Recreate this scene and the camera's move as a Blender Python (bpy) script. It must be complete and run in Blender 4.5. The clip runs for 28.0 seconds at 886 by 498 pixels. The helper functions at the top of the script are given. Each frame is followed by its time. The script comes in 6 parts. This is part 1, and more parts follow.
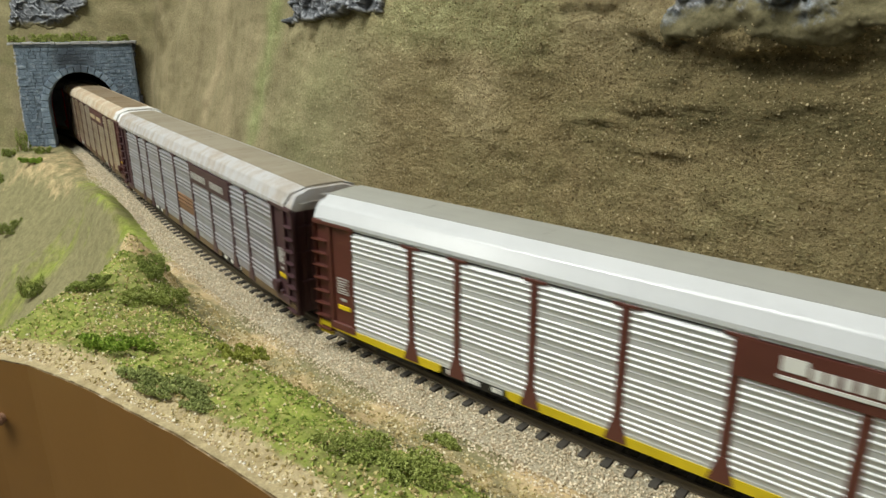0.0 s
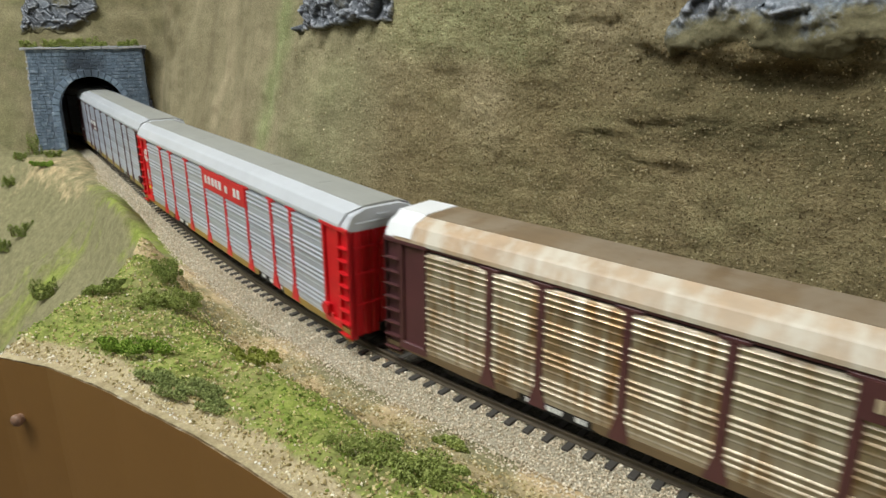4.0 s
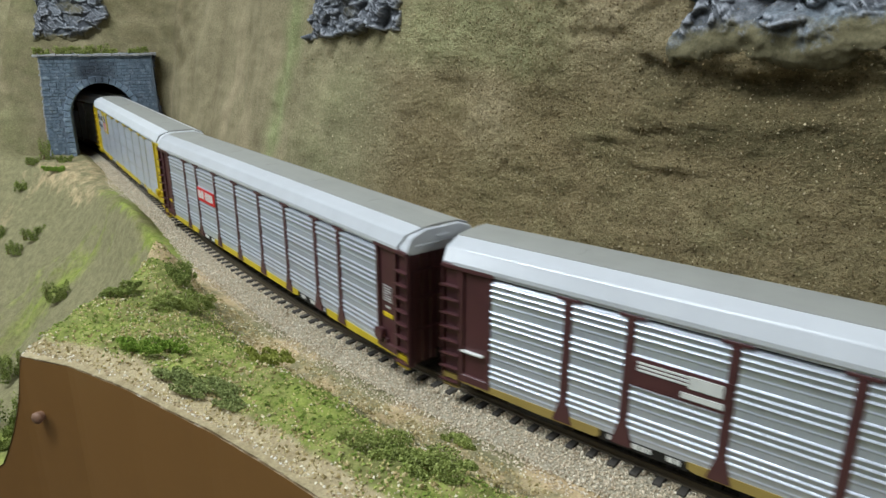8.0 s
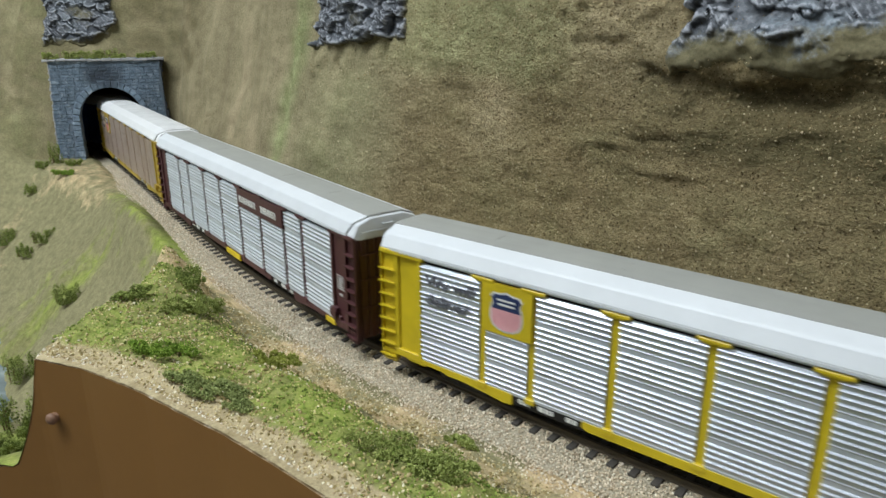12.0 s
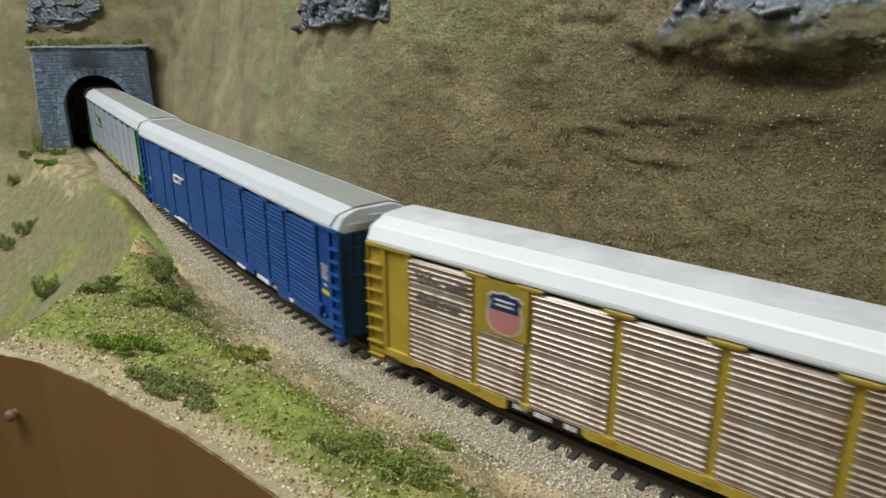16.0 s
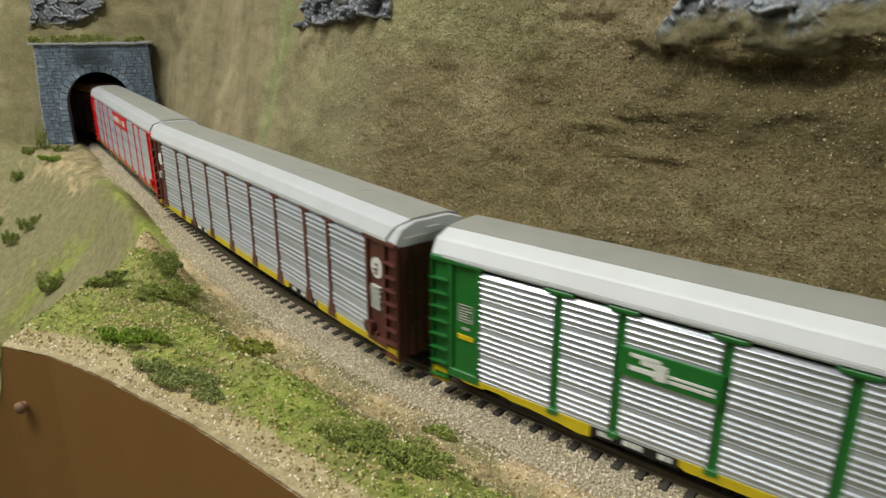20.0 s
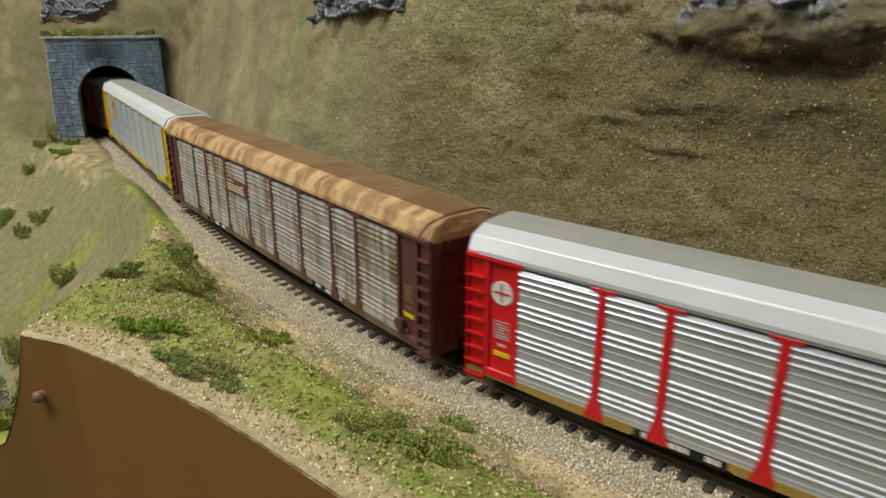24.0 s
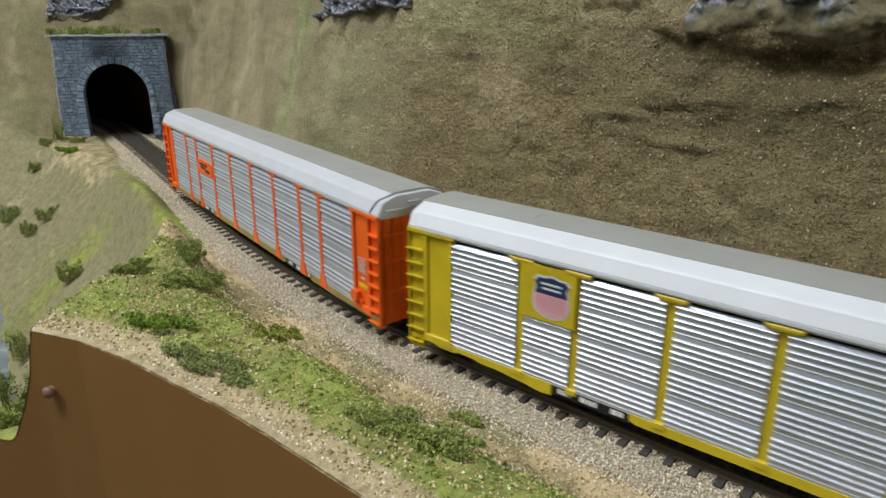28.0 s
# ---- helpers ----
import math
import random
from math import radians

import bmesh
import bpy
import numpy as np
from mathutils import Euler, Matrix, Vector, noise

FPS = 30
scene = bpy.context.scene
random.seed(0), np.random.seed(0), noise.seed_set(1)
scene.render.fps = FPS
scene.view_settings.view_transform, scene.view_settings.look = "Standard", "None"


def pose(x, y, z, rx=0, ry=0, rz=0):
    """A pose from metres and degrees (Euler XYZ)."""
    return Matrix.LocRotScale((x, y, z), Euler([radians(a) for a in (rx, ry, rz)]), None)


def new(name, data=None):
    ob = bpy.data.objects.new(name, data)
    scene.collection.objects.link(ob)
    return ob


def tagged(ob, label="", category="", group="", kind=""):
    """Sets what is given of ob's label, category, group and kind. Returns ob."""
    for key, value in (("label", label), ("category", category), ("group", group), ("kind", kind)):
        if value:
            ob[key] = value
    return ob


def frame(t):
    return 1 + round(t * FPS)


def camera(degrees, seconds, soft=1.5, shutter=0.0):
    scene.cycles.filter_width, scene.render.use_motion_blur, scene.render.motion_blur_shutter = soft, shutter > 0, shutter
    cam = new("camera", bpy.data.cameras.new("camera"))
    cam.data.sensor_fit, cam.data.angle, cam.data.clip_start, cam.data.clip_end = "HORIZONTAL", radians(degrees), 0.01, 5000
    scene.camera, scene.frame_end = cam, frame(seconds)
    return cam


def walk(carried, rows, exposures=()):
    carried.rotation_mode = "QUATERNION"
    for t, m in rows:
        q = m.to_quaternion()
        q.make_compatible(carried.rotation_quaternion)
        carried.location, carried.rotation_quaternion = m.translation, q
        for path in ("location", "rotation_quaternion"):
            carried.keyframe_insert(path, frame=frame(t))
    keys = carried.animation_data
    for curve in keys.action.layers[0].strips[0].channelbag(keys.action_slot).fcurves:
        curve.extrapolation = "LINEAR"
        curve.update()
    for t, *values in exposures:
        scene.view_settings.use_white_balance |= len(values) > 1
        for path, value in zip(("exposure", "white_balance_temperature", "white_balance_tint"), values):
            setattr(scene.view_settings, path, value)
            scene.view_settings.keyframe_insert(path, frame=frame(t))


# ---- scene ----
cam = camera(65.81, 28.0, soft=1.5, shutter=0.35)
PATH = [
    (0.0, 0.0005, 0.0009, 0.1376, -0.02, -18.78, 0.18),
    (0.5, 0.0024, 0.0014, 0.1369, -0.06, -18.68, 0.22),
    (1.0, 0.0031, 0.0051, 0.1347, 0.01, -18.59, 0.16),
    (1.5, 0.0017, 0.0053, 0.1349, 0.12, -18.67, 0.13),
    (2.0, 0.0028, 0.0048, 0.1352, 0.22, -18.70, 0.11),
    (2.5, 0.0035, 0.0050, 0.1387, 0.23, -18.71, 0.15),
    (3.0, 0.0005, 0.0023, 0.1393, 0.32, -18.62, 0.08),
    (3.5, -0.0009, -0.0017, 0.1399, 0.33, -18.60, 0.06),
    (5.5, -0.0022, -0.0080, 0.1452, 0.55, -18.42, 0.11),
    (6.0, -0.0023, -0.0067, 0.1447, 0.64, -18.20, 0.09),
    (6.5, 0.0012, -0.0049, 0.1429, 0.66, -18.16, 0.13),
    (7.0, 0.0023, -0.0045, 0.1425, 0.63, -18.23, 0.09),
    (7.5, -0.0004, -0.0066, 0.1423, 0.68, -18.23, 0.04),
    (8.0, -0.0031, -0.0132, 0.1437, 0.65, -18.18, 0.03),
    (8.5, -0.0034, -0.0188, 0.1465, 0.65, -18.22, 0.12),
    (9.0, -0.0075, -0.0202, 0.1477, 0.70, -18.11, 0.07),
    (9.5, -0.0069, -0.0217, 0.1458, 0.71, -18.19, 0.09),
    (10.0, -0.0061, -0.0264, 0.1449, 0.79, -18.18, 0.07),
    (10.5, -0.0070, -0.0267, 0.1451, 0.89, -18.21, 0.06),
    (11.0, -0.0056, -0.0257, 0.1450, 0.96, -18.16, 0.06),
    (11.5, -0.0043, -0.0231, 0.1469, 0.94, -18.19, 0.08),
    (12.0, -0.0025, -0.0186, 0.1476, 1.04, -18.13, 0.16),
    (12.5, 0.0002, -0.0147, 0.1449, 1.09, -18.06, 0.11),
    (14.5, 0.0043, -0.0084, 0.1420, 1.16, -18.61, 0.04),
    (15.0, 0.0057, -0.0093, 0.1456, 1.17, -18.66, 0.12),
    (15.5, 0.0054, -0.0053, 0.1418, 1.09, -18.53, 0.10),
    (16.0, 0.0063, -0.0055, 0.1419, 1.07, -18.73, 0.09),
    (16.5, 0.0075, -0.0056, 0.1413, 1.07, -18.80, 0.09),
    (17.0, 0.0105, -0.0023, 0.1396, 1.07, -18.82, 0.11),
    (17.5, 0.0106, -0.0015, 0.1388, 0.99, -18.89, 0.06),
    (18.0, 0.0093, -0.0030, 0.1409, 1.03, -19.09, 0.12),
    (18.5, 0.0073, -0.0054, 0.1433, 1.06, -19.11, 0.09),
    (19.0, 0.0050, -0.0075, 0.1419, 1.05, -19.08, 0.08),
    (19.5, 0.0061, -0.0083, 0.1421, 1.06, -19.08, 0.10),
    (20.0, 0.0054, -0.0098, 0.1425, 1.09, -18.99, 0.06),
    (20.5, 0.0053, -0.0088, 0.1419, 1.12, -19.00, 0.04),
    (21.0, 0.0057, -0.0078, 0.1406, 1.18, -18.98, 0.04),
    (21.5, 0.0049, -0.0076, 0.1426, 1.20, -19.07, 0.06),
    (23.5, 0.0006, -0.0107, 0.1406, 1.45, -19.22, 0.02),
    (24.0, 0.0007, -0.0106, 0.1406, 1.56, -19.28, -0.02),
    (24.5, -0.0013, -0.0132, 0.1419, 1.61, -19.33, -0.04),
    (25.0, -0.0023, -0.0156, 0.1446, 1.65, -19.32, 0.03),
    (25.5, -0.0025, -0.0133, 0.1436, 1.67, -19.19, 0.03),
    (26.0, 0.0001, -0.0091, 0.1412, 1.66, -19.18, 0.01),
    (26.5, 0.0002, -0.0085, 0.1404, 1.70, -19.29, 0.01),
    (27.0, -0.0013, -0.0104, 0.1411, 1.75, -19.34, 0.00),
    (27.5, -0.0020, -0.0114, 0.1403, 1.77, -19.35, -0.03),
    (28.0, -0.0020, -0.0114, 0.1394, 1.76, -19.34, 0.01),
]
EXPOSURES = [
    (0.0, 0.06, 6900, 7), (3.0, 0.06, 6600, 9), (5.6, -0.08, 6150, 10), (7.0, -0.10, 5950, 9), (11.0, -0.12, 6030, 9),
    (12.0, -0.07, 6050, 9), (15.0, -0.08, 6350, 9), (16.0, -0.24, 6300, 10), (17.0, -0.27, 6400, 10), (18.0, 0.05, 6330, 9), (19.0, 0.0, 6800, 10),
    (20.0, -0.19, 6900, 9), (21.0, -0.24, 7350, 10), (24.0, -0.24, 6900, 11), (25.0, 0.0, 6700, 10), (26.0, 0.0, 6500, 11), (27.0, 0.03, 6280, 12), (28.0, -0.17, 6230, 13),
]
walk(cam, [(t, pose(x, y, z, 90 + pitch, roll, yaw)) for t, x, y, z, yaw, pitch, roll in PATH], EXPOSURES)

# distance along the track of the last car's middle, time by time
TRAVEL = [
    (0.0, -4.7610), (0.5, -4.6668), (1.0, -4.5862), (1.5, -4.4971), (2.0, -4.4106), (2.5, -4.3222),
    (3.0, -4.2346), (3.5, -4.1574), (5.5, -3.7993), (6.0, -3.7127), (6.5, -3.6246), (7.0, -3.5452),
    (7.5, -3.4653), (8.0, -3.3846), (8.5, -3.3051), (9.0, -3.2264), (9.5, -3.1503), (10.0, -3.0739),
    (10.5, -2.9956), (11.0, -2.9211), (11.5, -2.8449), (12.0, -2.7666), (12.5, -2.6862), (14.5, -2.3558),
    (15.0, -2.2749), (15.5, -2.1900), (16.0, -2.1036), (16.5, -2.0169), (17.0, -1.9310), (17.5, -1.8446),
    (18.0, -1.7569), (18.5, -1.6691), (19.0, -1.5834), (19.5, -1.5000), (20.0, -1.4138), (20.5, -1.3292),
    (21.0, -1.2451), (21.5, -1.1610), (23.5, -0.8303), (24.0, -0.7489), (24.5, -0.6709), (25.0, -0.5935),
    (25.5, -0.5160), (26.0, -0.4390), (26.5, -0.3643), (27.0, -0.2848), (27.5, -0.2097), (28.0, -0.1292),
]
CAR_PITCH = 0.3279
TRACK_START, TRACK_HEADING = (-0.0403, 0.2952), -45.551
TRACK_BEND = [(-6.0, 0.0), (-1.25, 0.0), (-1.2, -1.5), (-0.68, -1.5), (-0.6, -0.0832), (-0.3397, -0.0832), (0.0103, 1.1803), (0.1303, 0.3877), (0.2603, 0.5538), (0.4103, -2.4525), (0.6103, -2.4446), (0.68, 0.6), (0.76, 1.2), (1.1, 1.2), (1.25, 0.0), (6.0, 0.0)]

# ---------------------------------------------------------------- room and light
LAMPS = [(-0.79, 0.0), (1.9, -1.5), (3.4, -2.6), (-2.6, -0.3)]
LAMP_WATTS = 29.0
CEILING, FLOOR = 1.35, -1.0

world = bpy.data.worlds.new("room_world")
world.use_nodes = True
world.node_tree.nodes["Background"].inputs[0].default_value = (0.9, 0.95, 1.0, 1)
world.node_tree.nodes["Background"].inputs[1].default_value = 0.05
scene.world = world


# ---------------------------------------------------------------- helpers
def linear(c):
    return tuple((v / 12.92 if v <= 0.04045 else ((v + 0.055) / 1.055) ** 2.4) for v in c)


class Nodes:
    """A material's node tree, built in short calls."""

    def __init__(self, name):
        self.mat = bpy.data.materials.new(name)
        self.mat.use_nodes = True
        self.tree = self.mat.node_tree
        self.bsdf = self.tree.nodes["Principled BSDF"]

    def add(self, kind, **values):
        node = self.tree.nodes.new(kind)
        for key, value in values.items():
            node.inputs[key].default_value = value
        return node

    def link(self, a, b):
        self.tree.links.new(a, b)

    def coords(self, kind="Object"):
        return self.tree.nodes.new("ShaderNodeTexCoord").outputs[kind]

    def noise(self, scale, detail=4.0, rough=0.55, vector=None, stretch=None):
        n = self.add("ShaderNodeTexNoise", Scale=scale, Detail=detail, Roughness=rough)
        v = vector if vector is not None else self.coords()
        if stretch:
            m = self.add("ShaderNodeMapping")
            m.inputs["Scale"].default_value = stretch
            self.link(v, m.inputs[0])
            v = m.outputs[0]
        self.link(v, n.inputs["Vector"])
        return n.outputs["Fac"]

    def ramp(self, fac, stops):
        r = self.tree.nodes.new("ShaderNodeValToRGB")
        els = r.color_ramp.elements
        while len(els) < len(stops):
            els.new(0.5)
        for e, (p, c) in zip(els, stops):
            e.position = p
            e.color = (*c, 1) if len(c) == 3 else c
        self.link(fac, r.inputs[0])
        return r.outputs[0]

    def mix(self, fac, a, b, blend="MIX"):
        m = self.tree.nodes.new("ShaderNodeMix")
        m.data_type, m.blend_type = "RGBA", blend
        for sock, v in ((m.inputs[0], fac), (m.inputs[6], a), (m.inputs[7], b)):
            if isinstance(v, (int, float)):
                sock.default_value = v
            elif isinstance(v, tuple):
                sock.default_value = (*v, 1) if len(v) == 3 else v
            else:
                self.link(v, sock)
        return m.outputs[2]

    def math(self, op, a, b=0.0):
        m = self.tree.nodes.new("ShaderNodeMath")
        m.operation = op
        for sock, v in ((m.inputs[0], a), (m.inputs[1], b)):
            if isinstance(v, (int, float)):
                sock.default_value = v
            else:
                self.link(v, sock)
        return m.outputs[0]

    def bump(self, height, strength=0.3, distance=0.001):
        b = self.add("ShaderNodeBump", Strength=strength, Distance=distance)
        self.link(height, b.inputs["Height"])
        self.link(b.outputs[0], self.bsdf.inputs["Normal"])

    def done(self, color, rough=0.7, metal=0.0, spec=0.5):
        if isinstance(color, tuple):
            self.bsdf.inputs["Base Color"].default_value = (*color, 1)
        else:
            self.link(color, self.bsdf.inputs["Base Color"])
        if isinstance(rough, (int, float)):
            self.bsdf.inputs["Roughness"].default_value = rough
        else:
            self.link(rough, self.bsdf.inputs["Roughness"])
        self.bsdf.inputs["Metallic"].default_value = metal
        self.bsdf.inputs["Specular IOR Level"].default_value = spec
        return self.mat


def mesh_of(name, verts, faces, material, smooth=False):
    me = bpy.data.meshes.new(name)
    me.from_pydata(verts, [], faces)
    me.validate()
    me.materials.append(material)
    if smooth:
        me.polygons.foreach_set("use_smooth", [True] * len(me.polygons))
    me.update()
    return me


def part_of(name, me, parent, label="", m=None):
    ob = new(name, me)
    ob.parent = parent
    if m is not None:
        ob.matrix_basis = m
    if label:
        tagged(ob, label)
    return ob


def box_data(x0, x1, y0, y1, z0, z1, bevel=0.0):
    """Vertices and faces of a box with its upright and long edges chamfered."""
    b = bevel
    if b <= 0:
        v = [(x, y, z) for x in (x0, x1) for y in (y0, y1) for z in (z0, z1)]
        f = [(0, 1, 3, 2), (4, 6, 7, 5), (0, 4, 5, 1), (2, 3, 7, 6), (0, 2, 6, 4), (1, 5, 7, 3)]
        return v, f
    v, f = [], []
    for z, i in ((z0, b), (z0 + b, 0), (z1 - b, 0), (z1, b)):
        for x, y in ((x0 + b + i, y0 + i), (x1 - b - i, y0 + i), (x1 - i, y0 + b + i), (x1 - i, y1 - b - i),
                     (x1 - b - i, y1 - i), (x0 + b + i, y1 - i), (x0 + i, y1 - b - i), (x0 + i, y0 + b + i)):
            v.append((x, y, z))
    for k in range(3):
        for j in range(8):
            f.append((k * 8 + j, k * 8 + (j + 1) % 8, k * 8 + 8 + (j + 1) % 8, k * 8 + 8 + j))
    f.append(tuple(range(7, -1, -1)))
    f.append(tuple(range(24, 32)))
    return v, f


def joined(*pieces):
    verts, faces = [], []
    for v, f in pieces:
        n = len(verts)
        verts += v
        faces += [tuple(i + n for i in q) for q in f]
    return verts, faces


def prism(profile, x0, x1, axis="x"):
    """A closed profile of (y, z) pushed from x0 to x1; axis y swaps x and y."""
    n = len(profile)
    v = [(x0, y, z) for y, z in profile] + [(x1, y, z) for y, z in profile]
    f = [(i, (i + 1) % n, n + (i + 1) % n, n + i) for i in range(n)] + [tuple(range(n - 1, -1, -1)), tuple(range(n, 2 * n))]
    if axis == "y":
        v = [(y, x, z) for x, y, z in v]
    return v, f


def disc(r, x0, x1, n=16, cy=0.0, cz=0.0, cx=0.0):
    """A cylinder across the car (along y)."""
    v = [(cx + r * math.cos(i * 2 * math.pi / n), y, cz + r * math.sin(i * 2 * math.pi / n)) for y in (x0, x1) for i in range(n)]
    f = [(i, (i + 1) % n, n + (i + 1) % n, n + i) for i in range(n)] + [tuple(range(n - 1, -1, -1)), tuple(range(n, 2 * n))]
    return v, f


# ---------------------------------------------------------------- the track's line
STEP = 0.01
_s = np.arange(-6.0, 6.0 + STEP / 2, STEP)
_k = np.interp(_s, [a for a, _ in TRACK_BEND], [b for _, b in TRACK_BEND])
_zero = int(round(6.0 / STEP))
_th = np.concatenate([[0], np.cumsum((_k[1:] + _k[:-1]) / 2 * STEP)])
_th += radians(TRACK_HEADING) - _th[_zero]
_mid = (_th[1:] + _th[:-1]) / 2
_x = np.concatenate([[0], np.cumsum(np.cos(_mid) * STEP)])
_y = np.concatenate([[0], np.cumsum(np.sin(_mid) * STEP)])
_x += TRACK_START[0] - _x[_zero]
_y += TRACK_START[1] - _y[_zero]


def on_track(s, d=0.0):
    """The place s along the track and d metres to its aisle side, and the heading."""
    x, y, th = np.interp(s, _s, _x), np.interp(s, _s, _y), np.interp(s, _s, _th)
    return x + d * np.sin(th), y - d * np.cos(th), th


def track_sd(x, y):
    """For arrays of places: distance along the track and to its aisle side (negative behind)."""
    keep = (_s > -1.3) & (_s < 5.9)
    S, X, Y, T = _s[keep], _x[keep], _y[keep], _th[keep]
    out_s, out_d = np.empty(len(x)), np.empty(len(x))
    for a in range(0, len(x), 4000):
        px, py = x[a:a + 4000, None], y[a:a + 4000, None]
        i = np.argmin((px - X[None]) ** 2 + (py - Y[None]) ** 2, axis=1)
        dx, dy = px[:, 0] - X[i], py[:, 0] - Y[i]
        out_s[a:a + 4000] = S[i] + dx * np.cos(T[i]) + dy * np.sin(T[i])
        out_d[a:a + 4000] = dx * np.sin(T[i]) - dy * np.cos(T[i])
    return out_s, out_d


def car_pose(s):
    ax, ay, _ = on_track(s - 0.1155)
    bx, by, _ = on_track(s + 0.1155)
    return pose((ax + bx) / 2, (ay + by) / 2, 0, 0, 0, math.degrees(math.atan2(by - ay, bx - ax)))


# ---------------------------------------------------------------- materials
def paint(name, rgb, rough=0.45, wear=0.15, metal=0.0, streak=(0.07, 0.05, 0.04), vary=0.78):
    n = Nodes(name)
    c = linear(rgb)
    a = n.noise(60, 5, 0.6)
    b = n.noise(25, 6, 0.7, stretch=(1, 1, 0.15))
    dark = tuple(v * vary for v in c)
    col = n.mix(n.ramp(a, [(0.35, (0, 0, 0)), (0.7, (1, 1, 1))]), dark, c)
    col = n.mix(n.math("MULTIPLY", n.ramp(b, [(0.5, (0, 0, 0)), (0.75, (1, 1, 1))]), wear), col, streak)
    n.bump(n.noise(900, 2), 0.08, 0.0004)
    return n.done(col, rough, metal)


def silver(name, rgb=(0.82, 0.84, 0.88), rust=0.0, rough=0.29, metal=0.42):
    n = Nodes(name)
    c = linear(rgb)
    a = n.noise(40, 5, 0.6)
    col = n.mix(n.ramp(a, [(0.3, (0, 0, 0)), (0.75, (1, 1, 1))]), tuple(v * 0.8 for v in c), c)
    if rust > 0:
        shift = n.tree.nodes.new("ShaderNodeVectorMath")
        n.link(n.coords(), shift.inputs[0])
        n.link(n.math("MULTIPLY", n.tree.nodes.new("ShaderNodeObjectInfo").outputs["Random"], 9.0), shift.inputs[1])
        b = n.noise(130, 7, 0.7, shift.outputs[0], (1.5, 1, 0.16))
        p = n.noise(26, 4, 0.6, shift.outputs[0])
        m = n.math("MULTIPLY", n.ramp(b, [(0.45, (0, 0, 0)), (0.58, (1, 1, 1))]), n.math("MULTIPLY", n.ramp(p, [(0.36, (0.2, 0.2, 0.2)), (0.56, (1, 1, 1))]), rust))
        col = n.mix(m, col, n.ramp(n.noise(200, 4), [(0.3, linear((0.37, 0.27, 0.16))), (0.7, linear((0.62, 0.49, 0.31)))]))
    n.bump(n.noise(1200, 2), 0.06, 0.0003)
    return n.done(col, rough, metal)


M = {}
M["silver"] = silver("silver_side")
M["silver_matt"] = silver("silver_matt_side", (0.84, 0.845, 0.85), 0.0, 0.5, 0.3)
M["silver_bright"] = silver("silver_bright_side", (0.86, 0.88, 0.90), 0.0, 0.40, 0.32)
M["silver_dull"] = silver("silver_dull_side", (0.68, 0.68, 0.71), 0.16, 0.44, 0.42)
M["silver_rust"] = silver("silver_rusted_side", (0.77, 0.72, 0.63), 1.0, 0.31, 0.48)
M["silver_drips"] = silver("silver_dripped_side", (0.84, 0.83, 0.81), 1.0, 0.32, 0.45)
M["silver_tan"] = silver("silver_tan_side", (0.76, 0.69, 0.64), 0.5, 0.36)
M["black"] = paint("black_underframe", (0.08, 0.075, 0.07), 0.65, 0.4, streak=(0.05, 0.04, 0.03))
M["dark_rail"] = paint("dark_rail_paint", (0.30, 0.27, 0.24), 0.5, 0.2)
M["white_mark"] = paint("white_marking", (0.92, 0.92, 0.90), 0.5, 0.1)
M["yellow_mark"] = paint("yellow_marking", (0.90, 0.78, 0.10), 0.5, 0.1)
M["black_mark"] = paint("black_marking", (0.10, 0.10, 0.12), 0.5, 0.05)
M["grey_mark"] = paint("grey_marking", (0.42, 0.42, 0.46), 0.5, 0.05)
M["faint_mark"] = paint("faint_grey_marking", (0.53, 0.49, 0.48), 0.5, 0.1)
M["pale_mark"] = paint("pale_grey_marking", (0.74, 0.73, 0.71), 0.5, 0.1)
M["cream_mark"] = paint("faded_cream_marking", (0.84, 0.76, 0.62), 0.55, 0.2)
M["olive_mark"] = paint("olive_marking", (0.52, 0.45, 0.14), 0.5, 0.1)
M["navy_mark"] = paint("navy_marking", (0.13, 0.20, 0.38), 0.5, 0.05)
M["pink_mark"] = paint("pink_marking", (0.93, 0.70, 0.73), 0.5, 0.05)
M["faded_mark"] = paint("faded_rose_marking", (0.84, 0.55, 0.50), 0.55, 0.15)
M["rose_mark"] = paint("rose_marking", (0.90, 0.60, 0.62), 0.5, 0.05)
M["red_mark"] = paint("red_marking", (0.88, 0.10, 0.13), 0.5, 0.05)
M["rust_mark"] = paint("rust_marking", (0.52, 0.38, 0.27), 0.6, 0.3)
M["roof_white"] = paint("white_roof_paint", (0.80, 0.81, 0.825), 0.26, 0.06, vary=0.95)
M["roof_matt"] = paint("matt_white_roof_paint", (0.84, 0.85, 0.86), 0.5, 0.05, vary=0.95)
M["roof_bright"] = paint("bright_white_roof_paint", (0.92, 0.92, 0.92), 0.4, 0.03, vary=0.96)
M["roof_grey"] = paint("grey_roof_paint", (0.625, 0.625, 0.60), 0.6, 0.08, vary=0.92)
M["roof_white_top"] = paint("pale_grey_roof_paint", (0.90, 0.90, 0.90), 0.5, 0.05)
M["wheel"] = paint("dark_steel", (0.16, 0.14, 0.12), 0.5, 0.3, 0.5)


